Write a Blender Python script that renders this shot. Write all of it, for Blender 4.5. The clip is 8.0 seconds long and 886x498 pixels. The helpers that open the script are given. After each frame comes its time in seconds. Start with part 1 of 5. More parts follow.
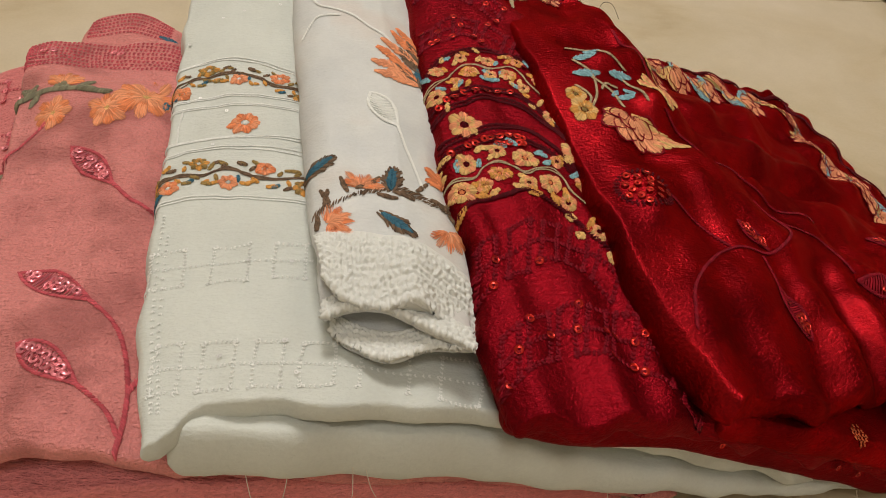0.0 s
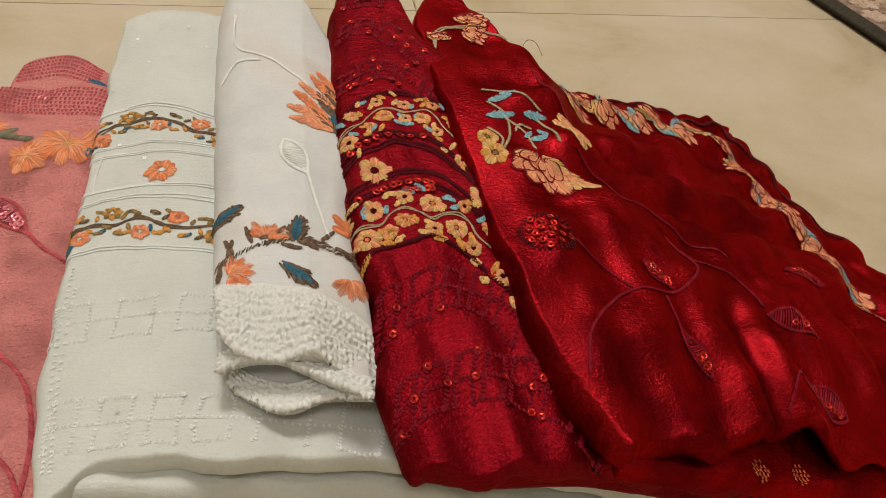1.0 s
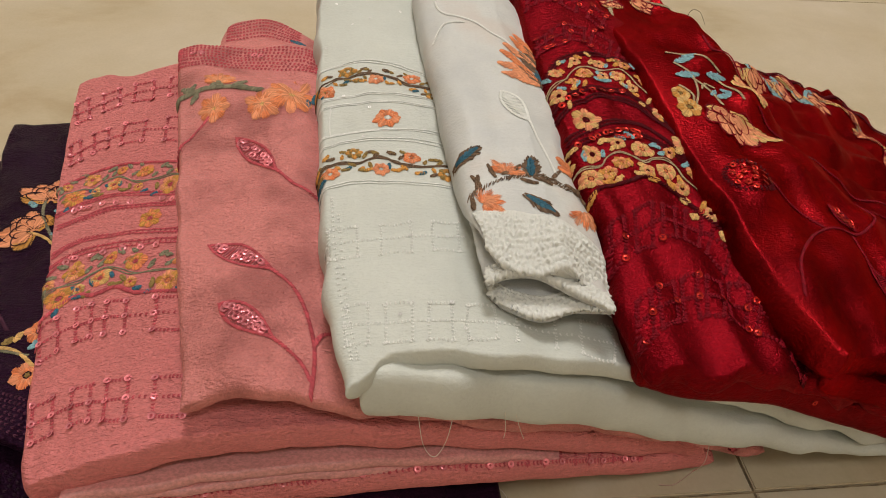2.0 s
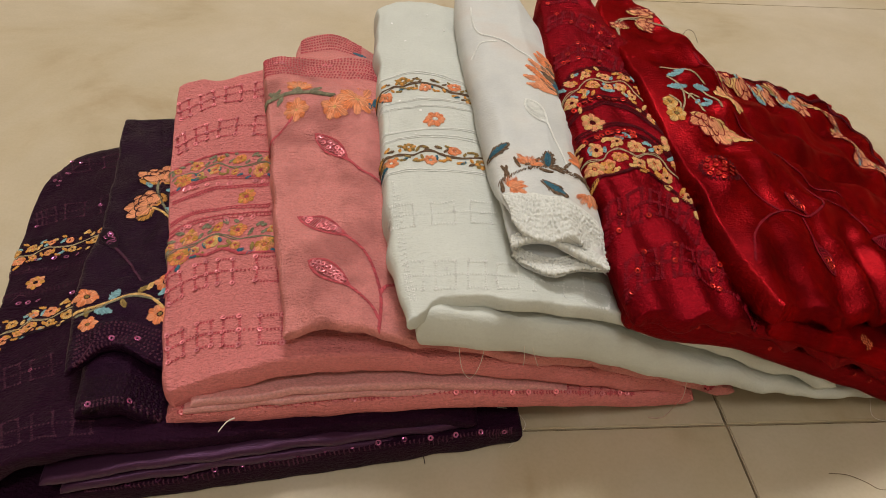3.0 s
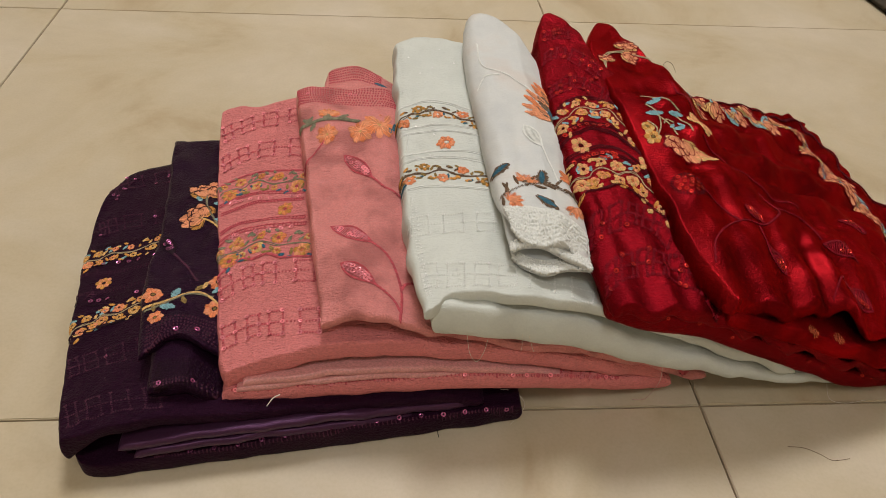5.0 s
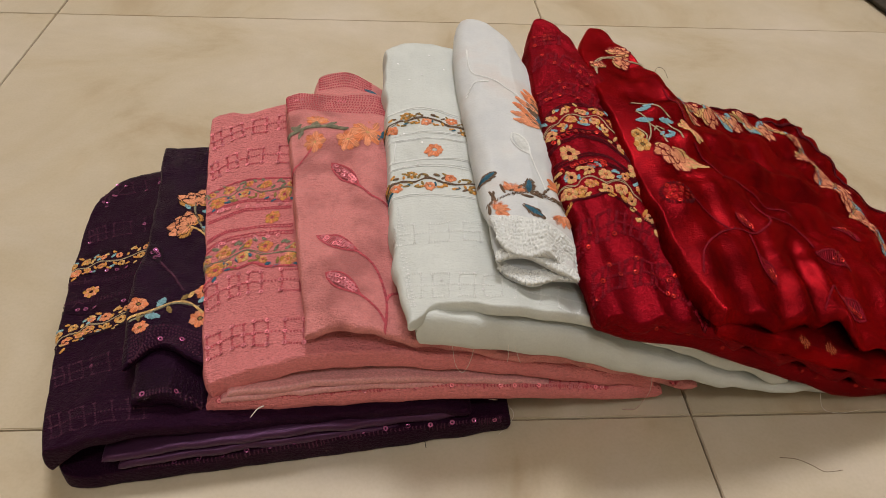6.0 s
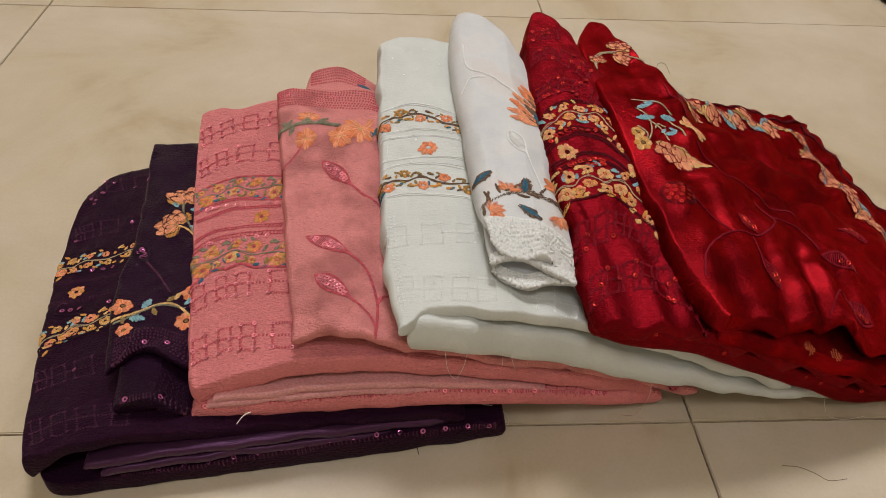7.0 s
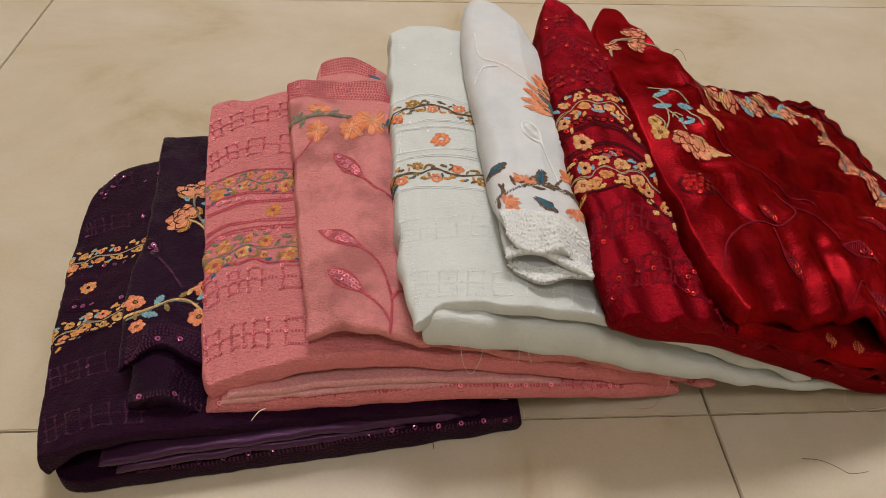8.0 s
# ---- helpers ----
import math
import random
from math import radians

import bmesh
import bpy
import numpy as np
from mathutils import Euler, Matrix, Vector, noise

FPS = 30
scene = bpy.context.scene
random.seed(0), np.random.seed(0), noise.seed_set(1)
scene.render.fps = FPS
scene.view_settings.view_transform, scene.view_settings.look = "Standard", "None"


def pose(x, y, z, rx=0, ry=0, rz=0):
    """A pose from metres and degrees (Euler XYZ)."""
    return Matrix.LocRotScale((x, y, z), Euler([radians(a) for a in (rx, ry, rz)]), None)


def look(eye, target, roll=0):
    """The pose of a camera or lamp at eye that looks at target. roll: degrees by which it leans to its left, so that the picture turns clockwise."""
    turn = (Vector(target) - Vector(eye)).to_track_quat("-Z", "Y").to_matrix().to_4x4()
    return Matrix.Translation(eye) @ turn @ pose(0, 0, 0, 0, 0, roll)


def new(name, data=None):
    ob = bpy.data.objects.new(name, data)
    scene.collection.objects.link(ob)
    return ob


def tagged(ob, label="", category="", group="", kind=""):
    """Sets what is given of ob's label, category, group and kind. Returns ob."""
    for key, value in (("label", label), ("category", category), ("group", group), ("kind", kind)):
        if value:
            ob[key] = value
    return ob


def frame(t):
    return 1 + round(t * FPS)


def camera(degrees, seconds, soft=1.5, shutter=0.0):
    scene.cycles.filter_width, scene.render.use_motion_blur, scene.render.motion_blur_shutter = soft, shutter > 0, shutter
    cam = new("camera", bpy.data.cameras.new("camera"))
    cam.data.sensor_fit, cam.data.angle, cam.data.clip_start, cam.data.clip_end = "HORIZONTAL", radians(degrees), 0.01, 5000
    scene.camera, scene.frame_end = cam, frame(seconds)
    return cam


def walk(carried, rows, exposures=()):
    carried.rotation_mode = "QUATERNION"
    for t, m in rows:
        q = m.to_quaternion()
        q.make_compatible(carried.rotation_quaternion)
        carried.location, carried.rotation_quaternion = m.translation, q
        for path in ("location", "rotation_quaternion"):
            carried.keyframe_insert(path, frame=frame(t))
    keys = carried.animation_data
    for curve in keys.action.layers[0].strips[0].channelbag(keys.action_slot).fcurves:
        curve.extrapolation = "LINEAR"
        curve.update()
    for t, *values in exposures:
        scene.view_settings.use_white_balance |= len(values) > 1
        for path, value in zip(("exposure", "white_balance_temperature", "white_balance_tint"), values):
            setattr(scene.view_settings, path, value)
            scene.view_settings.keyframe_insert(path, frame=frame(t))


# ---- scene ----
cam = camera(62.7, 8.0, soft=0.55)
PATH = [
    (0, (-0.14, -0.136, 0.285), (0.172, 1.348, -1.019), 6.6),
    (0.5, (-0.12, -0.133, 0.287), (0.213, 1.361, -1.001), 6.4),
    (1, (-0.112, -0.135, 0.3), (0.231, 1.361, -0.982), 6.3),
    (1.5, (-0.143, -0.147, 0.302), (0.181, 1.351, -0.982), 6.2),
    (2, (-0.191, -0.164, 0.3), (0.079, 1.323, -1.011), 6.0),
    (2.2, (-0.199, -0.17, 0.299), (0.044, 1.322, -1.011), 6.0),
    (3.3, (-0.208, -0.256, 0.368), (-0.012, 1.215, -0.973), 5.1),
    (3.5, (-0.206, -0.266, 0.375), (-0.014, 1.209, -0.962), 5.0),
    (4, (-0.213, -0.27, 0.389), (-0.024, 1.211, -0.941), 4.7),
    (4.5, (-0.216, -0.283, 0.391), (-0.031, 1.205, -0.932), 4.6),
    (6, (-0.203, -0.277, 0.394), (-0.044, 1.215, -0.929), 3.9),
    (6.5, (-0.195, -0.266, 0.392), (-0.035, 1.217, -0.94), 4.0),
    (7, (-0.197, -0.264, 0.389), (-0.043, 1.215, -0.948), 4.0),
    (7.5, (-0.202, -0.263, 0.392), (-0.058, 1.21, -0.952), 3.8),
    (8, (-0.2, -0.257, 0.388), (-0.069, 1.198, -0.977), 3.0),
]
walk(cam, [(t, look(eye, target, roll)) for t, eye, target, roll in PATH],
     [(0, 0, 6750, 10), (2.2, 0, 6650, 10), (4.7, 0, 6480, 10), (5.8, 0, 6300, 13), (8, 0, 6230, 14)])

# ---- world and lights ----
from mathutils.bvhtree import BVHTree

world = bpy.data.worlds.new("world")
scene.world = world
world.use_nodes = True
world.node_tree.nodes["Background"].inputs[0].default_value = (1.0, 0.9, 0.76, 1)
world.node_tree.nodes["Background"].inputs[1].default_value = 0.01


def area_lamp(x, y, z, sx, sy, watts, color, target):
    data = bpy.data.lights.new("key_fill_light", "AREA")
    data.shape, data.size, data.size_y, data.energy, data.color = "RECTANGLE", sx, sy, watts, color
    ob = new("key_fill_light", data)
    ob.matrix_world = look((x, y, z), target)
    return ob


ROOM_H = 2.7
# First lamp is the key behind the stack; the other two are added fill.
KEY_AND_FILL_LAMPS = [(-0.15, 0.95, 0.60, 0.60, 37), (1.30, 1.0, 0.60, 0.60, 4), (-0.35, -1.15, 0.60, 0.60, 17)]
for lx, ly, sx, sy, watts in KEY_AND_FILL_LAMPS:
    area_lamp(lx, ly, ROOM_H - 0.05, sx, sy, watts, (1.0, 0.965, 0.94), (lx, ly, 0))
scene.view_settings.exposure = 0.0


# ---- materials ----
def tree_of(name):
    m = bpy.data.materials.new(name)
    m.use_nodes = True
    nt = m.node_tree
    return m, nt, nt.nodes["Principled BSDF"]


def noise_node(nt, scale, stretch=(1, 1, 1), detail=3.0, rough=0.55, distort=0.0):
    tc = nt.nodes.new("ShaderNodeTexCoord")
    mp = nt.nodes.new("ShaderNodeMapping")
    mp.inputs["Scale"].default_value = stretch
    nt.links.new(tc.outputs["Object"], mp.inputs["Vector"])
    n = nt.nodes.new("ShaderNodeTexNoise")
    n.inputs["Scale"].default_value = scale
    n.inputs["Detail"].default_value = detail
    n.inputs["Roughness"].default_value = rough
    n.inputs["Distortion"].default_value = distort
    nt.links.new(mp.outputs[0], n.inputs["Vector"])
    return n.outputs["Fac"]


def ramp(nt, fac, stops):
    r = nt.nodes.new("ShaderNodeValToRGB")
    el = r.color_ramp.elements
    el[0].position, el[0].color = stops[0][0], (*stops[0][1], 1)
    el[1].position, el[1].color = stops[1][0], (*stops[1][1], 1)
    for p, c in stops[2:]:
        e = el.new(p)
        e.color = (*c, 1)
    nt.links.new(fac, r.inputs[0])
    return r.outputs[0]


def mixed(nt, a, b, fac, how="MIX"):
    n = nt.nodes.new("ShaderNodeMix")
    n.data_type, n.blend_type = "RGBA", how
    if isinstance(fac, (int, float)):
        n.inputs[0].default_value = fac
    else:
        nt.links.new(fac, n.inputs[0])
    nt.links.new(a, n.inputs[6])
    nt.links.new(b, n.inputs[7])
    return n.outputs[2]


def bump(nt, bsdf, height, strength, distance, chain=None):
    b = nt.nodes.new("ShaderNodeBump")
    b.inputs["Strength"].default_value = strength
    b.inputs["Distance"].default_value = distance
    nt.links.new(height, b.inputs["Height"])
    if chain is not None:
        nt.links.new(chain, b.inputs["Normal"])
    nt.links.new(b.outputs[0], bsdf.inputs["Normal"])
    return b.outputs[0]


def scaled(c, k):
    return tuple(min(1.0, v * k) for v in c)


def fabric(name, color, rough=0.55, sheen=0.4, crinkle=0.5, tint=None, spec=0.4, stretch=(0.35, 1.0, 0.6), aniso=0.0, lustre=0.0, grain=0.14, tone=None, weave=1.0):
    """Crepe or satin cloth: fine crinkled weave, thread variation and larger unevenness; tone can also paint fold
    shading.
    """
    m, nt, b = tree_of(name)
    fine = noise_node(nt, 1000, (min(1.0, stretch[0] * 1.9), 1.0, 0.8), 3.0, 0.65, 0.2)
    broad = noise_node(nt, 26, (1, 1, 1), 3.0, 0.6)
    thread = noise_node(nt, 800, (stretch[0] * 0.55, 1.0, 1.0), 2.0, 0.5)
    c1 = ramp(nt, fine, [(0.40, scaled(color, 1 - grain)), (0.60, scaled(color, 1 + grain))])
    low = 1 - 0.6 * grain
    c3 = ramp(nt, thread, [(0.34, (low, low, low)), (0.62, (1, 1, 1))])
    c2 = ramp(nt, broad, tone or [(0.3, (0.90, 0.90, 0.90)), (0.7, (1.0, 1.0, 1.0))])
    nt.links.new(mixed(nt, mixed(nt, c1, c2, 1.0, "MULTIPLY"), c3, 1.0, "MULTIPLY"), b.inputs["Base Color"])
    b.inputs["Roughness"].default_value = rough
    b.inputs["Specular IOR Level"].default_value = spec
    b.inputs["Sheen Weight"].default_value = sheen
    b.inputs["Sheen Roughness"].default_value = 0.4
    b.inputs["Sheen Tint"].default_value = (*(tint or scaled(color, 1.6)), 1)
    b.inputs["Specular Tint"].default_value = (*(tint or (1, 1, 1)), 1)
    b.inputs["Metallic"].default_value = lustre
    b.inputs["Anisotropic"].default_value = aniso
    slub = noise_node(nt, 640, (0.55, 1.0, 0.8), 2.0, 0.6, 0.3)
    n0 = bump(nt, b, slub, min(1.0, crinkle * 0.8), 0.0015 * weave)
    n1 = bump(nt, b, thread, crinkle * 0.8, 0.0012 * weave, n0)
    bump(nt, b, fine, crinkle, 0.0016 * weave, n1)
    return m


def thread(name, color, rough=0.6, spread=0.30, shade=0.75):
    """Embroidery silk: slightly glossy, with thread-to-thread variation."""
    m, nt, b = tree_of(name)
    geo = nt.nodes.new("ShaderNodeNewGeometry")
    isl = ramp(nt, geo.outputs["Random Per Island"], [(0.0, scaled(color, 1 - spread)), (1.0, scaled(color, 1 + spread))])
    fine = noise_node(nt, 2600, (1, 1, 1), 2.0)
    c = ramp(nt, fine, [(0.3, (shade, shade, shade)), (0.75, (1.0, 1.0, 1.0))])
    nt.links.new(mixed(nt, isl, c, 1.0, "MULTIPLY"), b.inputs["Base Color"])
    b.inputs["Roughness"].default_value = rough
    b.inputs["Specular IOR Level"].default_value = 0.10
    bump(nt, b, fine, 0.5, 0.0003)
    return m


def shiny(name, color, rough=0.12, metal=0.75):
    m, nt, b = tree_of(name)
    info = nt.nodes.new("ShaderNodeObjectInfo")
    c = ramp(nt, info.outputs["Random"], [(0.0, scaled(color, 0.7)), (1.0, scaled(color, 1.25))])
    nt.links.new(c, b.inputs["Base Color"])
    b.inputs["Roughness"].default_value = rough
    b.inputs["Metallic"].default_value = metal
    return m


def tile_material():
    m, nt, b = tree_of("cream_glazed_tile")
    big = noise_node(nt, 5.0, (1, 1, 1), 5.0, 0.6, 0.6)
    mid = noise_node(nt, 22.0, (1, 1, 1), 4.0, 0.6)
    fine = noise_node(nt, 420.0, (1, 1, 1), 2.0)
    c1 = ramp(nt, big, [(0.30, (0.41, 0.31, 0.185)), (0.44, (0.52, 0.435, 0.30)), (0.56, (0.555, 0.475, 0.350)), (0.70, (0.60, 0.52, 0.41))])
    c2 = ramp(nt, mid, [(0.3, (0.93, 0.93, 0.92)), (0.65, (1, 1, 1))])
    c3 = ramp(nt, fine, [(0.25, (0.95, 0.95, 0.94)), (0.6, (1, 1, 1))])
    info = nt.nodes.new("ShaderNodeObjectInfo")
    c4 = ramp(nt, info.outputs["Random"], [(0.0, (0.95, 0.95, 0.95)), (1.0, (1, 1, 1))])
    c = mixed(nt, mixed(nt, mixed(nt, c1, c2, 1.0, "MULTIPLY"), c3, 1.0, "MULTIPLY"), c4, 1.0, "MULTIPLY")
    nt.links.new(c, b.inputs["Base Color"])
    r = nt.nodes.new("ShaderNodeMapRange")
    nt.links.new(mid, r.inputs[0])
    r.inputs[3].default_value, r.inputs[4].default_value = 0.36, 0.52
    b.inputs["Specular IOR Level"].default_value = 0.3
    nt.links.new(r.outputs[0], b.inputs["Roughness"])
    bump(nt, b, mid, 0.06, 0.002)
    return m


def plain(name, color, rough=0.7, scale=60, amount=0.15, relief=0.2):
    m, nt, b = tree_of(name)
    n = noise_node(nt, scale, (1, 1, 1), 4.0)
    c = ramp(nt, n, [(0.3, scaled(color, 1 - amount)), (0.7, scaled(color, 1 + amount))])
    nt.links.new(c, b.inputs["Base Color"])
    b.inputs["Roughness"].default_value = rough
    bump(nt, b, n, relief, 0.001)
    return m


TILE = tile_material()
GROUT = plain("dirty_grout", (0.22, 0.165, 0.10), 0.9, 70, 0.85, 0.5)
WALL = plain("cream_wall_paint", (0.72, 0.66, 0.55), 0.8, 30, 0.04)
CEIL = plain("white_ceiling_paint", (0.80, 0.79, 0.76), 0.85, 30, 0.03)

PURPLE = fabric("purple_crepe", (0.0165, 0.0040, 0.0125), 0.55, 0.01, 0.6, (0.5, 0.2, 0.45), 0.18, grain=0.22)
PURPLE_SILK = fabric("purple_silk", (0.0130, 0.0034, 0.0115), 0.38, 0.01, 0.6, (0.5, 0.2, 0.45), 0.26, grain=0.22)
PURPLE_SATIN = fabric("purple_satin_lining", (0.040, 0.014, 0.034), 0.34, 0.05, 0.12, (0.6, 0.3, 0.6), 0.6)
PINK = fabric("salmon_pink_crepe", (0.70, 0.205, 0.202), 0.58, 0.04, 0.85, stretch=(0.30, 1.0, 0.6), grain=0.085)
# Dark patches in this tone stand in for shading in the scarf's dents.
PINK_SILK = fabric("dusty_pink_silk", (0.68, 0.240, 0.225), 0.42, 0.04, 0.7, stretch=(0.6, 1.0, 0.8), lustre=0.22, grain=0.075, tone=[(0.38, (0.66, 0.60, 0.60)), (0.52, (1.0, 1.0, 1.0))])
PINK_SATIN = fabric("pink_satin_lining", (0.62, 0.27, 0.26), 0.35, 0.08, 0.12)
WHITE = fabric("ivory_white_crepe", (0.575, 0.60, 0.555), 0.60, 0.04, 0.34, grain=0.02, weave=0.45)
WHITE_SILK = fabric("sheer_white_silk", (0.565, 0.575, 0.56), 0.45, 0.04, 0.28, grain=0.02, weave=0.45, tone=[(0.36, (0.91, 0.92, 0.94)), (0.52, (1.0, 1.0, 1.0)), (0.66, (1.0, 0.93, 0.90))])
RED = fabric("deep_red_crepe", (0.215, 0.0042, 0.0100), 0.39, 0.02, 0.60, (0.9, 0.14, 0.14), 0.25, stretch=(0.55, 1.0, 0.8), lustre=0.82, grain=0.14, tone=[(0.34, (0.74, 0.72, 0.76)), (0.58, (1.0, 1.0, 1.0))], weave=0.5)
# The dark end of this tone paints the shaded side of slack silk folds.
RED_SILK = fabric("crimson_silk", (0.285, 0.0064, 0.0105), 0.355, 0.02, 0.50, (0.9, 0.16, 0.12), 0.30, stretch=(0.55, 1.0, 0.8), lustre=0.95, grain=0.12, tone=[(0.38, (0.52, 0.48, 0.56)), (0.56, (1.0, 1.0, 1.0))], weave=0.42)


# ---- shared builders ----
def linked(name, bm, mats, parent=None, label="", smooth=True, origin=(0, 0, 0)):
    """One mesh object from a bmesh in world coordinates, under a thing whose base is at origin."""
    if any(origin):
        bmesh.ops.translate(bm, vec=-Vector(origin), verts=bm.verts)
    me = bpy.data.meshes.new(name)
    bm.to_mesh(me)
    bm.free()
    for mt in mats if isinstance(mats, (list, tuple)) else [mats]:
        me.materials.append(mt)
    if smooth:
        me.polygons.foreach_set("use_smooth", [True] * len(me.polygons))
    ob = new(name, me)
    if parent:
        ob.parent = parent
    if label:
        tagged(ob, label)
    return ob


def thing(name, at, label, category, group=""):
    e = new(name)
    e.empty_display_size = 0.02
    e.location = at
    return tagged(e, label, category, group)


def part(name, bm, mats, parent, label="", smooth=True):
    root = parent
    at = Vector(parent.location)
    while root.parent:
        root = root.parent
        at += Vector(root.location)
    return linked(name, bm, mats, parent, label, smooth, at)


def curve(pts, s):
    """A Catmull-Rom point at s in 0..1 of a short run of knots."""
    n = len(pts) - 1
    f = min(max(s, 0.0), 1.0) * n
    i = min(int(f), n - 1)
    f -= i
    p = [Vector(pts[min(max(k, 0), n)]) for k in (i - 1, i, i + 1, i + 2)]
    return 0.5 * (2 * p[1] + (p[2] - p[0]) * f + (2 * p[0] - 5 * p[1] + 4 * p[2] - p[3]) * f * f + (3 * p[1] - p[0] - 3 * p[2] + p[3]) * f ** 3)


def profile(*knots):
    """A smooth height over x from a few (x, z) knots."""
    xs, zs = [k[0] for k in knots], [k[1] for k in knots]
    grid = np.linspace(xs[0], xs[-1], 121)
    z = np.interp(grid, xs, zs)
    k = np.ones(9) / 9
    z = np.convolve(np.pad(z, 4, mode="edge"), k, mode="valid")
    return lambda x: float(np.interp(x, grid, z))


def smooth01(a, b, x):
    t = min(1.0, max(0.0, (x - a) / (b - a)))
    return t * t * (3 - 2 * t)


def fold(name, parent, mat, left, right, front, back, top, thick, nu=90, nv=80, rim=(0.012, 0.012, 0.006, 0.010),
         wave=0.0015, lip=0.002, seed=0, puff=0.0, label="", grooves=None, hem=0.0):
    """One soft layer of folded cloth: a patch between four edges with rounded rims. top(x, y): height of its upper face."""
    bm = bmesh.new()
    us = [0.5 - 0.5 * math.cos(math.pi * i / nu) * (0.75 + 0.25 * abs(math.cos(math.pi * i / nu))) for i in range(nu + 1)]
    vs = [0.5 - 0.5 * math.cos(math.pi * i / nv) * (0.75 + 0.25 * abs(math.cos(math.pi * i / nv))) for i in range(nv + 1)]
    L = [curve(left, v) for v in vs]
    R = [curve(right, v) for v in vs]
    F = [curve(front, u) for u in us]
    B = [curve(back, u) for u in us]
    c00, c10, c01, c11 = Vector(left[0]), Vector(right[0]), Vector(left[-1]), Vector(right[-1])
    rl, rr, rf, rb = rim

    def e(d, r):
        t = min(1.0, d / r)
        return math.sqrt(max(0.0, 1 - (1 - t) ** 2))

    upper, lower = {}, {}
    for j, v in enumerate(vs):
        for i, u in enumerate(us):
            p = (1 - v) * F[i] + v * B[i] + (1 - u) * L[j] + u * R[j] - ((1 - u) * (1 - v) * c00 + u * (1 - v) * c10 + (1 - u) * v * c01 + u * v * c11)
            w = (R[j] - L[j]).length
            h = (B[i] - F[i]).length
            E = e(u * w, rl) * e((1 - u) * w, rr) * e(v * h, rf) * e((1 - v) * h, rb)
            near = max(0.0, 1 - v * h / 0.05)
            q = Vector((p.x * 30 + seed * 7.1, p.y * 30, seed * 3.3))
            y = p.y + near * lip * noise.noise(Vector((p.x * 55, seed * 5.0, 0)))
            x = p.x + max(0.0, 1 - u * w / 0.03) * lip * 0.7 * noise.noise(Vector((p.y * 60, seed * 2.0, 9)))
            x += max(0.0, 1 - u * w / 0.012) * 0.0005 * noise.noise(Vector((p.y * 420, seed, 3)))
            y += max(0.0, 1 - v * h / 0.012) * 0.0005 * noise.noise(Vector((p.x * 420, seed, 5)))
            if hem:
                saw = abs((p.y * 38 + 0.3 * noise.noise(Vector((p.y * 20, 1, 1)))) % 1.0 - 0.25)
                x += max(0.0, 1 - (1 - u) * w / 0.02) * hem * saw
                y += max(0.0, 1 - (1 - v) * h / 0.02) * hem * 0.7 * noise.noise(Vector((p.x * 70, 2, 2)))
            th = thick(p.x, p.y) if callable(thick) else thick
            z = top(p.x, p.y) + wave * (noise.noise(q) + 0.5 * noise.noise(q * 2.3)) + near * near * lip * noise.noise(Vector((p.x * 48, seed * 9.0, 4)))
            if grooves:
                z += grooves(p.x, p.y)
            zc = z - th / 2
            upper[i, j] = bm.verts.new((x, y, max(0.0012, zc + th / 2 * E)))
            edge = i in (0, nu) or j in (0, nv)
            lower[i, j] = upper[i, j] if edge else bm.verts.new((x, y, max(0.0006, zc - th / 2 * E - puff)))
    for j in range(nv):
        for i in range(nu):
            bm.faces.new((upper[i, j], upper[i + 1, j], upper[i + 1, j + 1], upper[i, j + 1]))
            lo = [lower[i, j], lower[i, j + 1], lower[i + 1, j + 1], lower[i + 1, j]]
            if len(set(lo)) > 2 and not all(a is upper[k] for a, k in zip(lo, ((i, j), (i, j + 1), (i + 1, j + 1), (i + 1, j)))):
                try:
                    bm.faces.new(lo)
                except ValueError:
                    pass
    return part(name, bm, mat, parent, label)


# ---- floor and room ----
def box(bm, x0, y0, z0, x1, y1, z1):
    m = Matrix.Translation(((x0 + x1) / 2, (y0 + y1) / 2, (z0 + z1) / 2)) @ Matrix.Diagonal((x1 - x0, y1 - y0, z1 - z0, 1))
    return bmesh.ops.create_cube(bm, size=1.0, matrix=m)


TS, GAP = 0.60, 0.0014
NX0, NX1, NY0, NY1 = -4, 4, -3, 5
bm = bmesh.new()
box(bm, NX0 * TS, NY0 * TS, -0.06, NX1 * TS, NY1 * TS, -0.0022)
floor = tagged(linked("floor", bm, GROUT, smooth=False), "cream glazed tile floor with dark dirty grout joints", "floor", kind="structure")
bm = bmesh.new()
box(bm, GAP / 2, GAP / 2, -0.010, TS - GAP / 2, TS - GAP / 2, 0)
bmesh.ops.bevel(bm, geom=[ed for ed in bm.edges if all(v.co.z > -0.001 for v in ed.verts)], offset=0.0007, segments=2, affect="EDGES")
tile_mesh = bpy.data.meshes.new("tile")
bm.to_mesh(tile_mesh)
bm.free()
tile_mesh.materials.append(TILE)
for ix in range(NX0, NX1):
    for iy in range(NY0, NY1):
        t = new("tile", tile_mesh)
        t.parent = floor
        t.location = (ix * TS, iy * TS, -0.0004 * random.random())
X0, X1, Y0, Y1 = NX0 * TS, NX1 * TS, NY0 * TS, NY1 * TS
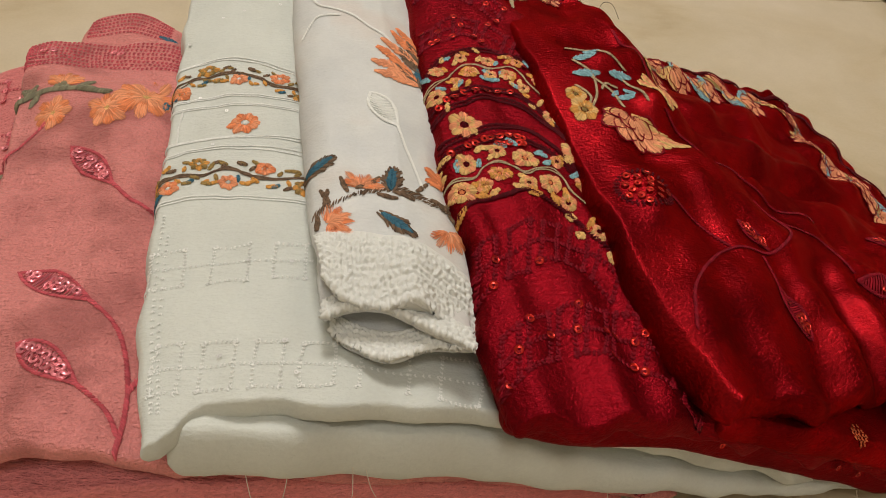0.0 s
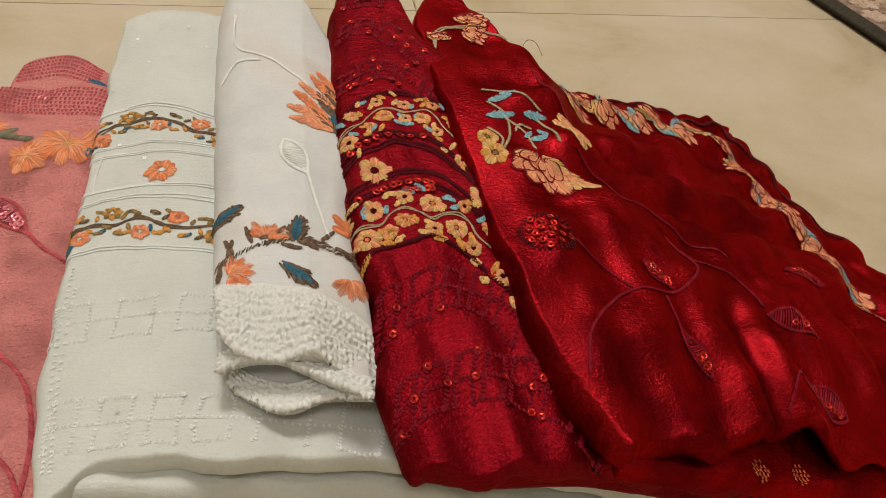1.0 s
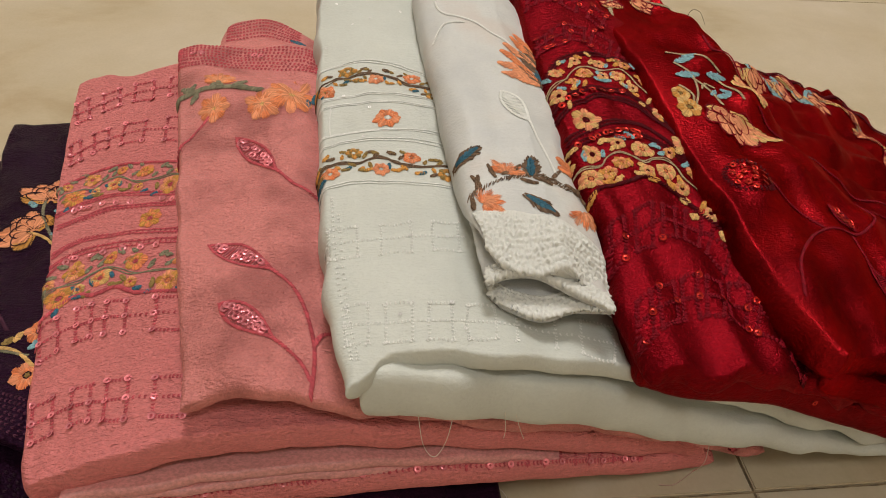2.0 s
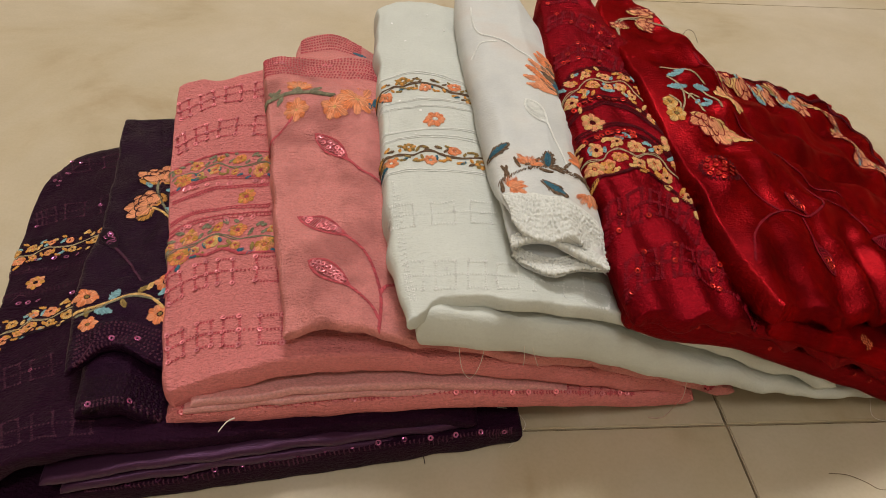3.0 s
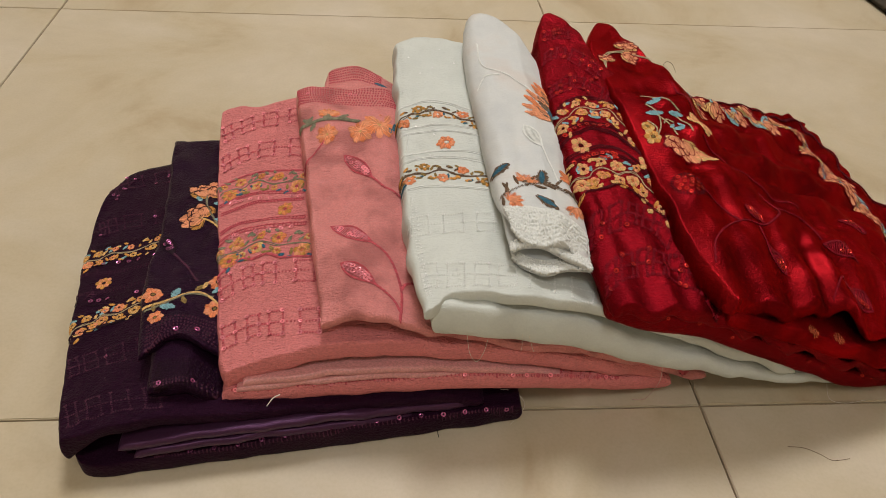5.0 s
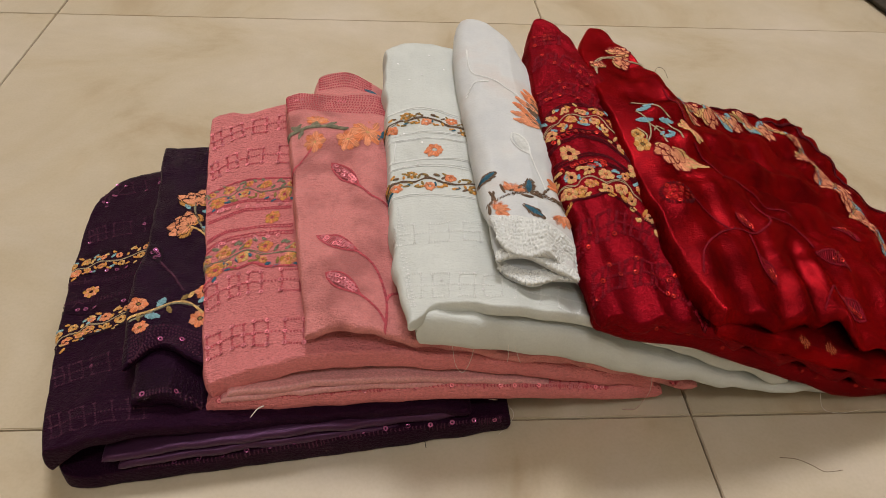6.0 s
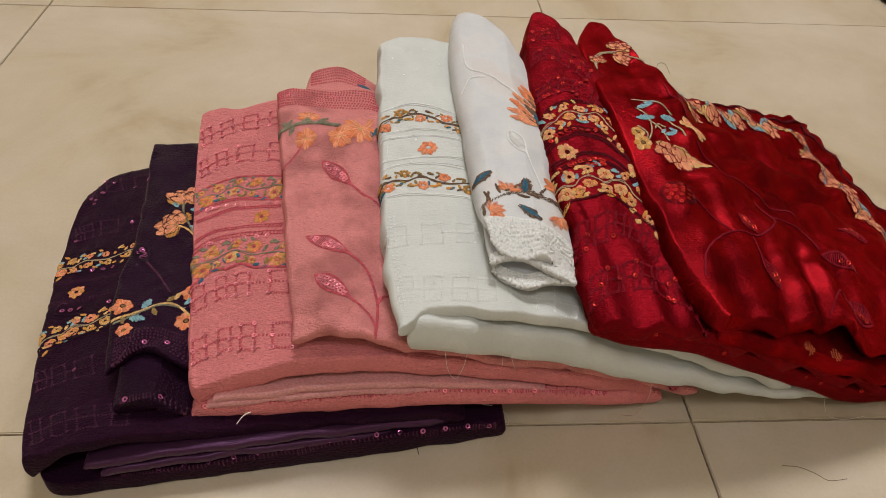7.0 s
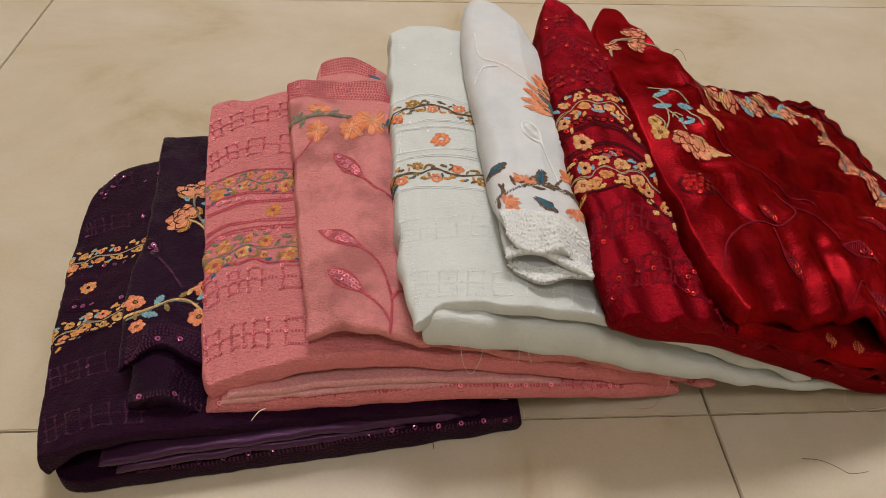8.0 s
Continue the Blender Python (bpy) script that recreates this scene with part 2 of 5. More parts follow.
for nm, b6 in (("wall_west", (X0 - 0.12, Y0, -0.06, X0, Y1, ROOM_H)), ("wall_east", (X1, Y0, -0.06, X1 + 0.12, Y1, ROOM_H)),
               ("wall_south", (X0 - 0.12, Y0 - 0.12, -0.06, X1 + 0.12, Y0, ROOM_H)), ("wall_north", (X0 - 0.12, Y1, -0.06, X1 + 0.12, Y1 + 0.12, ROOM_H))):
    bm = bmesh.new()
    box(bm, *b6)
    tagged(linked(nm, bm, WALL, smooth=False), "plain cream painted wall", "wall", kind="structure")
bm = bmesh.new()
box(bm, X0 - 0.12, Y0 - 0.12, ROOM_H, X1 + 0.12, Y1 + 0.12, ROOM_H + 0.12)
tagged(linked("ceiling", bm, CEIL, smooth=False), "plain white ceiling", "ceiling", kind="structure")


def red_folds(x, y):
    """Soft ridges behind the front edge, one long crease across the drape and slack silk between."""
    k = smooth01(0.10, 0.0, y)
    ridge = math.sin(x * 215 + y * 30 + 1.3 * noise.noise(Vector((x * 16, y * 16, 2))))
    yc = 0.102 + 0.24 * (x - 0.037) + 0.006 * noise.noise(Vector((x * 22, 3, 7)))
    crease = -0.0042 * math.exp(-((y - yc) / 0.0045) ** 2) + 0.0040 * math.exp(-((y - yc - 0.016) / 0.010) ** 2) + 0.0022 * math.exp(-((y - yc + 0.013) / 0.009) ** 2)
    slack = 0.0062 * noise.noise(Vector((x * 36 + y * 14, y * 38, 11))) + 0.0026 * noise.noise(Vector((x * 80, y * 64, 15)))
    slant = 0.0020 * math.sin(x * 120 - y * 150 + 2.0 * noise.noise(Vector((x * 18, y * 18, 9)))) * smooth01(0.02, 0.09, y)
    return (0.0030 * ridge * k + crease * smooth01(0.0, 0.03, x) + slant) * smooth01(-0.05, -0.012, x) + slack * smooth01(-0.06, -0.01, x) - 0.0008


def red_kurta_folds(x, y):
    a = x * 290 + y * 60 + 2.2 * noise.noise(Vector((x * 25, y * 25, 5)))
    return 0.0016 * math.sin(a) * smooth01(0.10, 0.0, y) + 0.0026 * abs(noise.noise(Vector((x * 70, y * 40, 1)))) - 0.0006


def pink_scarf_folds(x, y):
    return 0.0018 * math.sin(x * 110 + y * 60 + 2 * noise.noise(Vector((x * 25, y * 25, 3)))) + 0.0030 * abs(noise.noise(Vector((x * 60, y * 60, 8)))) - 0.0006


def crepe_folds(x, y):
    return 0.0007 * noise.noise(Vector((x * 60, y * 130, 6))) + 0.0005 * noise.noise(Vector((x * 160, y * 60, 2)))


# ---- folded garments ----
purple_kurta = thing("folded_kurta", (-0.30, 0.09, 0), "dark purple crepe kurta, folded flat with floral bands", "folded garment", "folded garments")
pp = profile((-0.43, 0.026), (-0.39, 0.034), (-0.365, 0.042), (-0.335, 0.044), (-0.30, 0.039), (-0.2, 0.034), (-0.12, 0.024))
pb = profile((-0.41, 0.024), (-0.389, 0.016), (-0.374, 0.012), (-0.352, 0.014), (-0.31, 0.014), (-0.23, 0.020), (-0.12, 0.017))
purple_bottom = fold("bottom_fold", purple_kurta, PURPLE, [(-0.3885, -0.0375), (-0.398, 0.0), (-0.41, 0.19)], [(-0.124, -0.011), (-0.13, 0.20)],
     [(-0.3885, -0.0375), (-0.3755, -0.0425), (-0.31, -0.0345), (-0.22, -0.0235), (-0.124, -0.0095)], [(-0.41, 0.19), (-0.13, 0.20)],
     lambda x, y: pb(x), lambda x, y: pb(x) - 0.001, rim=(0.004, 0.004, 0.004, 0.01), lip=0.001, wave=0.0006, seed=1)
ps = profile((-0.36, 0.028), (-0.34, 0.030), (-0.294, 0.031), (-0.232, 0.030), (-0.15, 0.022))
for k, (dz, dy, th) in enumerate(((0.0, 0.0, 0.006), (-0.0075, -0.0005, 0.006))):
    fold("satin_lining", purple_kurta, PURPLE_SATIN, [(-0.362 + 0.008 * k, -0.0405 + dy), (-0.37, 0.18)], [(-0.15, -0.009 + dy), (-0.15, 0.19)],
         [(-0.362 + 0.008 * k, -0.0405 + dy), (-0.30, -0.0325 + dy), (-0.22, -0.0215 + dy), (-0.15, -0.009 + dy)], [(-0.37, 0.18), (-0.15, 0.19)],
         lambda x, y, dz=dz: ps(x) + dz, th, rim=(0.012, 0.01, 0.004, 0.01), lip=0.0013, wave=0.0010, seed=2 + 40 * k)
purple_top = fold("top_fold", purple_kurta, PURPLE, [(-0.3925, -0.040), (-0.400, -0.018), (-0.410, 0.026), (-0.419, 0.068), (-0.427, 0.121), (-0.432, 0.185), (-0.416, 0.230)],
     [(-0.15, -0.012), (-0.15, 0.22)], [(-0.3925, -0.040), (-0.368, -0.0365), (-0.309, -0.0285), (-0.15, -0.010)],
     [(-0.416, 0.230), (-0.38, 0.232), (-0.15, 0.22)], lambda x, y: pp(x), lambda x, y: 0.009 + 0.014 * smooth01(-0.37, -0.41, x) + 0.003 * smooth01(0.03, -0.03, y) * smooth01(-0.372, -0.392, x), rim=(0.014, 0.01, 0.005, 0.022), seed=3, grooves=crepe_folds)

purple_scarf = thing("folded_scarf", (-0.32, 0.1, 0.045), "dark purple silk scarf with orange flowers, folded on the purple kurta", "folded scarf", "folded scarves")
purple_scarf_under = fold("under_fold", purple_scarf, PURPLE_SILK, [(-0.346, -0.020), (-0.352, 0.05), (-0.36, 0.2)], [(-0.290, -0.010), (-0.30, 0.2)],
     [(-0.346, -0.020), (-0.325, -0.018), (-0.306, -0.017), (-0.290, -0.010)], [(-0.36, 0.2), (-0.30, 0.2)],
     lambda x, y: 0.0555 - 0.75 * max(0, x + 0.325), 0.011, lip=0.003, seed=4)
purple_scarf_top = fold("top_fold", purple_scarf, PURPLE_SILK, [(-0.354, 0.000), (-0.363, 0.057), (-0.364, 0.096), (-0.371, 0.178), (-0.376, 0.216)], [(-0.25, 0.0), (-0.28, 0.218)],
     [(-0.354, 0.000), (-0.335, 0.012), (-0.308, 0.004), (-0.25, 0.0)], [(-0.376, 0.216), (-0.366, 0.221), (-0.34, 0.218), (-0.28, 0.218)],
     lambda x, y: 0.0635 + 0.02 * (y - 0.1) - 0.5 * max(0, x + 0.315), lambda x, y: 0.006 + 0.006 * smooth01(0.02, 0.06, y), rim=(0.012, 0.01, 0.003, 0.012), wave=0.0022, seed=5, grooves=pink_scarf_folds)

pink_kurta = thing("folded_kurta", (-0.17, 0.11, 0.0), "salmon pink crepe kurta, folded flat on a purple garment", "folded garment", "folded garments")
kb = profile((-0.31, 0.043), (-0.23, 0.044), (-0.167, 0.042), (-0.1, 0.031), (-0.058, 0.020), (0.01, 0.010))
pink_bottom = fold("bottom_fold", pink_kurta, PINK, [(-0.306, -0.018), (-0.32, 0.2)], [(-0.02, 0.010), (-0.02, 0.21)],
     [(-0.306, -0.018), (-0.22, -0.013), (-0.12, -0.004), (-0.02, 0.010)], [(-0.32, 0.2), (-0.02, 0.21)], lambda x, y: kb(x) + 0.0035, 0.0135, lip=0.001, wave=0.0006, seed=6)
ks = profile((-0.30, 0.054), (-0.26, 0.056), (-0.232, 0.058), (-0.194, 0.056), (-0.134, 0.044), (-0.08, 0.03))
fold("satin_lining", pink_kurta, PINK_SATIN, [(-0.293, -0.0165), (-0.30, 0.2)], [(-0.10, 0.001), (-0.10, 0.2)],
     [(-0.293, -0.0165), (-0.22, -0.0115), (-0.10, 0.001)], [(-0.30, 0.2), (-0.10, 0.2)], lambda x, y: ks(x) + 0.0005, 0.0055, rim=(0.008, 0.012, 0.003, 0.010), lip=0.0014, wave=0.001, seed=7)
fold("satin_lining", pink_kurta, PINK_SATIN, [(-0.297, -0.0172), (-0.30, 0.2)], [(-0.12, -0.001), (-0.12, 0.2)],
     [(-0.297, -0.0172), (-0.22, -0.0122), (-0.12, -0.001)], [(-0.30, 0.2), (-0.12, 0.2)], lambda x, y: ks(x) - 0.0050, 0.0045, rim=(0.008, 0.012, 0.003, 0.010), lip=0.0014, wave=0.001, seed=27)
kt = profile((-0.345, 0.052), (-0.315, 0.057), (-0.28, 0.069), (-0.25, 0.079), (-0.2, 0.076), (-0.13, 0.060), (-0.06, 0.038), (0.0, 0.020))
pink_top = fold("top_fold", pink_kurta, PINK, [(-0.303, -0.014), (-0.309, 0.0), (-0.319, 0.068), (-0.327, 0.12), (-0.334, 0.178), (-0.339, 0.232)], [(-0.03, 0.008), (-0.03, 0.23)],
     [(-0.303, -0.014), (-0.285, -0.012), (-0.232, -0.008), (-0.12, 0.0), (-0.03, 0.008)], [(-0.339, 0.232), (-0.325, 0.2345), (-0.28, 0.228), (-0.03, 0.23)],
     lambda x, y: kt(x) + 0.15 * y, lambda x, y: 0.014 + 0.02 * smooth01(0.02, 0.1, y), rim=(0.02, 0.01, 0.006, 0.018), seed=8, grooves=crepe_folds)

pink_scarf = thing("folded_scarf", (-0.2, 0.11, 0.08), "dusty pink silk scarf with sequin leaves, folded on the pink kurta", "folded scarf", "folded scarves")
dt = profile((-0.28, 0.089), (-0.25, 0.091), (-0.22, 0.095), (-0.2, 0.091), (-0.18, 0.083), (-0.15, 0.074), (-0.12, 0.063), (-0.09, 0.057), (-0.06, 0.045), (0.01, 0.016))
rise = lambda y: 0.2 * min(0.12, y) + 0.04 * max(0.0, y - 0.12)
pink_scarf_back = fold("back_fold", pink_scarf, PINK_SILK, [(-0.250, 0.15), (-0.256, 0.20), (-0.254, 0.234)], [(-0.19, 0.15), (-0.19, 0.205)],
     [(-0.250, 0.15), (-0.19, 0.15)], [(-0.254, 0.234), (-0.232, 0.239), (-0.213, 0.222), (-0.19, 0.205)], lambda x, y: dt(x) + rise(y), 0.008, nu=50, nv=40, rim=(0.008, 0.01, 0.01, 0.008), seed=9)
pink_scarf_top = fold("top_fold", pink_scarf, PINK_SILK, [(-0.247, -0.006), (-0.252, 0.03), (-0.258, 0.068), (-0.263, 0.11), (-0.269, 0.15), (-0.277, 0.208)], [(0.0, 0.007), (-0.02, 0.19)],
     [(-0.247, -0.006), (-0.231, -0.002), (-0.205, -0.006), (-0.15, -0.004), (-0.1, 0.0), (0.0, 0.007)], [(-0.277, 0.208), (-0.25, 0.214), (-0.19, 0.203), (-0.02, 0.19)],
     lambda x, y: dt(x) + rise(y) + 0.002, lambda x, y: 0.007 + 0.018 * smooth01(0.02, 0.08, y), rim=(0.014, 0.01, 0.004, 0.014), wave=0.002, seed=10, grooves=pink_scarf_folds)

white_kurta = thing("folded_kurta", (-0.07, 0.11, 0.0), "ivory white crepe kurta, folded flat on a pink garment", "folded garment", "folded garments")
wb = profile((-0.2, 0.104), (-0.18, 0.104), (-0.15, 0.099), (-0.109, 0.089), (-0.05, 0.064), (0.0, 0.042), (0.05, 0.022), (0.11, 0.010))
fold("bottom_fold", white_kurta, WHITE, [(-0.187, -0.013), (-0.19, 0.2)], [(0.105, 0.011), (0.10, 0.21)],
     [(-0.187, -0.013), (-0.138, -0.0115), (-0.05, -0.004), (0.027, 0.003), (0.105, 0.011)], [(-0.19, 0.2), (0.10, 0.21)], lambda x, y: wb(x) + 0.006 * smooth01(-0.02, -0.10, x) + 0.08 * y, lambda x, y: 0.018 - 0.009 * smooth01(-0.05, 0.05, x) + 0.006 * smooth01(-0.02, -0.10, x), rim=(0.01, 0.01, 0.008, 0.01), lip=0.0030, seed=11)
wt = profile((-0.21, 0.110), (-0.19, 0.114), (-0.16, 0.117), (-0.13, 0.114), (-0.09, 0.102), (-0.05, 0.081), (0.0, 0.055), (0.07, 0.025))
white_top = fold("top_fold", white_kurta, WHITE, [(-0.191, -0.016), (-0.196, 0.009), (-0.200, 0.049), (-0.202, 0.119), (-0.204, 0.19), (-0.204, 0.242)], [(0.06, 0.006), (0.05, 0.22)],
     [(-0.191, -0.016), (-0.184, -0.013), (-0.174, -0.005), (-0.15, -0.008), (-0.13, -0.007), (-0.10, -0.006), (-0.07, -0.002), (0.0, 0.004), (0.06, 0.006)], [(-0.204, 0.242), (-0.18, 0.249), (-0.12, 0.235), (0.05, 0.22)],
     lambda x, y: wt(x) + 0.12 * y, lambda x, y: 0.0085 + 0.0195 * smooth01(-0.003, 0.06, y), rim=(0.018, 0.01, 0.0035, 0.016), lip=0.0035, seed=12, grooves=crepe_folds)

white_scarf = thing("folded_scarf", (-0.11, 0.1, 0.12), "sheer white silk scarf with orange flowers, folded on the white kurta", "folded scarf", "folded scarves")
wm = profile((-0.15, 0.127), (-0.142, 0.128), (-0.134, 0.1305), (-0.123, 0.1295), (-0.1115, 0.1255), (-0.090, 0.1185))
white_scarf_under = fold("under_fold", white_scarf, WHITE_SILK, [(-0.1395, 0.0160), (-0.142, 0.06), (-0.143, 0.16)], [(-0.097, 0.006), (-0.097, 0.15)],
     [(-0.1395, 0.0160), (-0.1345, 0.0095), (-0.123, 0.0045), (-0.1106, 0.0078), (-0.097, 0.006)], [(-0.143, 0.16), (-0.097, 0.15)],
     lambda x, y: 0.1190 + 0.12 * max(0, y - 0.01), 0.0032, nu=60, nv=60, rim=(0.003, 0.01, 0.003, 0.01), lip=0.001, wave=0.0006, seed=13)
white_scarf_mid = fold("hem_fold", white_scarf, WHITE_SILK, [(-0.1420, 0.0138), (-0.145, 0.06), (-0.147, 0.15)], [(-0.0965, 0.0045), (-0.097, 0.06), (-0.096, 0.15)],
     [(-0.1420, 0.0138), (-0.134, 0.0150), (-0.1234, 0.0150), (-0.1115, 0.0103), (-0.0965, 0.0045)], [(-0.147, 0.15), (-0.096, 0.15)],
     lambda x, y: wm(x) + 0.11 * max(0, y - 0.015), 0.0030, nu=60, nv=60, rim=(0.003, 0.01, 0.002, 0.01), lip=0.001, wave=0.0006, seed=23)
white_scarf_top = fold("top_fold", white_scarf, WHITE_SILK, [(-0.1410, 0.0225), (-0.1450, 0.041), (-0.148, 0.08), (-0.150, 0.119), (-0.1535, 0.18), (-0.1525, 0.225), (-0.1465, 0.247)], [(-0.0935, 0.010), (-0.096, 0.08), (-0.088, 0.16)],
     [(-0.1410, 0.0225), (-0.1365, 0.0165), (-0.1250, 0.0140), (-0.1130, 0.0150), (-0.1030, 0.0130), (-0.0935, 0.010)], [(-0.1465, 0.247), (-0.132, 0.2445), (-0.120, 0.235), (-0.1125, 0.2235), (-0.1035, 0.200), (-0.088, 0.16)],
     lambda x, y: 0.142 + 0.13 * (y - 0.07) - 0.35 * max(0, x + 0.115) - 0.0035 * smooth01(0.032, 0.014, y) - 0.55 * max(0, x + 0.113) * smooth01(0.045, 0.012, y) + 0.0016 * math.sin(x * 210 + 0.6) * smooth01(0.05, 0.016, y), lambda x, y: 0.0026 + 0.0214 * smooth01(0.025, 0.07, y), nu=70, rim=(0.018, 0.01, 0.003, 0.016), lip=0.001, wave=0.002, seed=14, grooves=crepe_folds)

red_kurta = thing("folded_kurta", (0.04, 0.11, 0.0), "deep red crepe kurta, folded flat on a white garment", "folded garment", "folded garments")
rb = profile((-0.1, 0.120), (-0.094, 0.118), (-0.065, 0.105), (-0.024, 0.094), (0.027, 0.066), (0.106, 0.027), (0.19, 0.012))
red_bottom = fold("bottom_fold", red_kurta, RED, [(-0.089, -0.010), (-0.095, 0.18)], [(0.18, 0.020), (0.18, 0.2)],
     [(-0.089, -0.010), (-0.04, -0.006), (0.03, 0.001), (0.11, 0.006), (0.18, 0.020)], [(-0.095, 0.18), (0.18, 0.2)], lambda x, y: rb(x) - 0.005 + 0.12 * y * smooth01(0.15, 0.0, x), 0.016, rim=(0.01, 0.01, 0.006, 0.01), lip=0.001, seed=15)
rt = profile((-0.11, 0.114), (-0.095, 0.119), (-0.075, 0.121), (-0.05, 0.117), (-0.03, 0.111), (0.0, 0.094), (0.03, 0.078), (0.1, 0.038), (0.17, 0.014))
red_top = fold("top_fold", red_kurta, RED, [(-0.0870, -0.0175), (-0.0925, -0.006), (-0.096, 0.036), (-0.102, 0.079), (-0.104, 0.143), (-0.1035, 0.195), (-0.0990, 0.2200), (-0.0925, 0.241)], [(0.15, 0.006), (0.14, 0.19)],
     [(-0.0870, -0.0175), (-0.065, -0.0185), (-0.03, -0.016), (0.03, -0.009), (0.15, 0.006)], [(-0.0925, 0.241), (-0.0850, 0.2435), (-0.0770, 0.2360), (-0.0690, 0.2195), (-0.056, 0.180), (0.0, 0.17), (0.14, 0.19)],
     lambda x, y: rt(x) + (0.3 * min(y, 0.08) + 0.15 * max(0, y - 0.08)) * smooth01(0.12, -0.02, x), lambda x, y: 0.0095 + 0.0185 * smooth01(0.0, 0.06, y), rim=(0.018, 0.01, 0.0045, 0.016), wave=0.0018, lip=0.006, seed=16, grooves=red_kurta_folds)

red_scarf = thing("folded_scarf", (0.06, 0.11, 0.06), "crimson silk scarf with embroidered floral border, draped over the red kurta", "folded scarf", "folded scarves")


def red_height(x, y):
    base = 0.134 - 0.45 * x if x > 0 else 0.134 + 0.009 * (1 - math.exp(x / 0.018))
    return base + 0.012 * smooth01(0.05, 0.14, y) * smooth01(0.03, -0.01, x) - 0.018 * smooth01(0.055, -0.02, y)


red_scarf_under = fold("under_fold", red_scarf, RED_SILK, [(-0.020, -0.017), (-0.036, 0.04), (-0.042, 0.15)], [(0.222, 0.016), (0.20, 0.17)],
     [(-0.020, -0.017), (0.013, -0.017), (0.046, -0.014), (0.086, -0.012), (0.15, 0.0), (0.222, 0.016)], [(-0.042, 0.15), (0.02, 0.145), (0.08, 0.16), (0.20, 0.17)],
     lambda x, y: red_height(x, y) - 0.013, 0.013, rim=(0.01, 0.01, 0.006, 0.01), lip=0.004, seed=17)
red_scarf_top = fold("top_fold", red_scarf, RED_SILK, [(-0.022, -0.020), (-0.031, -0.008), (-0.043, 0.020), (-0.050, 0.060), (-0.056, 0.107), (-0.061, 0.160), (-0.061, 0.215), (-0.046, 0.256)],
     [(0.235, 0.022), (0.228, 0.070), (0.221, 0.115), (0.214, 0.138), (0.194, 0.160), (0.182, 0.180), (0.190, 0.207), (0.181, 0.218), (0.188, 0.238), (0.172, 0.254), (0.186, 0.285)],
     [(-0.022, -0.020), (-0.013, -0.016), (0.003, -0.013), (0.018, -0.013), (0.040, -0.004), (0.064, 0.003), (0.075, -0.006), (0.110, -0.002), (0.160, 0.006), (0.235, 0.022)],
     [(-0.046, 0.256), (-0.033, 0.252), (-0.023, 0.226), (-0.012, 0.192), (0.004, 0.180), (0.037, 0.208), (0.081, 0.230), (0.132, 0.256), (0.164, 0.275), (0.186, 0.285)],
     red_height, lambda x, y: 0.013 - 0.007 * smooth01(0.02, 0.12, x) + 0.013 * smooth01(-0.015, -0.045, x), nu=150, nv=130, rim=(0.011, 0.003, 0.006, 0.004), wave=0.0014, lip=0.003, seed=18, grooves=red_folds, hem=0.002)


# ---- embroidery: threads ----
GOLD = thread("gold_thread", (0.62, 0.30, 0.075))
TAN = thread("pale_yellow_thread", (0.70, 0.44, 0.17))
PEACH = thread("peach_thread", (0.86, 0.33, 0.17))
ORANGE = thread("orange_thread", (0.82, 0.26, 0.11))
SKY = thread("sky_blue_thread", (0.22, 0.40, 0.44))
TEAL = thread("teal_thread", (0.045, 0.14, 0.20))
BROWN = thread("brown_thread", (0.155, 0.098, 0.062), spread=0.5)
OLIVE = thread("olive_thread", (0.30, 0.20, 0.07))
GREY = thread("grey_green_thread", (0.24, 0.22, 0.145))
BEIGE = thread("beige_thread", (0.42, 0.33, 0.20))
PINK_T = thread("rose_pink_thread", (0.56, 0.098, 0.120))
ROSE_T = thread("dusty_rose_thread", (0.46, 0.11, 0.14))
RED_T = thread("dark_red_thread", (0.085, 0.0016, 0.006))
CORAL_T = thread("bright_red_thread", (0.33, 0.008, 0.020))
WINE_T = thread("wine_red_thread", (0.22, 0.0042, 0.0140))
PURPLE_T = thread("mauve_thread", (0.085, 0.026, 0.050))
DARK_T = thread("black_purple_thread", (0.022, 0.008, 0.015))
WHITE_T = thread("white_thread", (0.75, 0.76, 0.725), spread=0.05, shade=0.95)
TERRY_T = thread("white_terry_thread", (0.66, 0.67, 0.635), spread=0.05, shade=0.95)
PINK_S = shiny("pink_sequin", (0.78, 0.24, 0.28), 0.30, 0.45)
RED_S = shiny("red_sequin", (0.46, 0.020, 0.012), 0.30)
PURPLE_S = shiny("mauve_sequin", (0.45, 0.13, 0.30), 0.16)
CLEAR_S = shiny("pearl_sequin", (0.80, 0.80, 0.79), 0.10, 0.0)


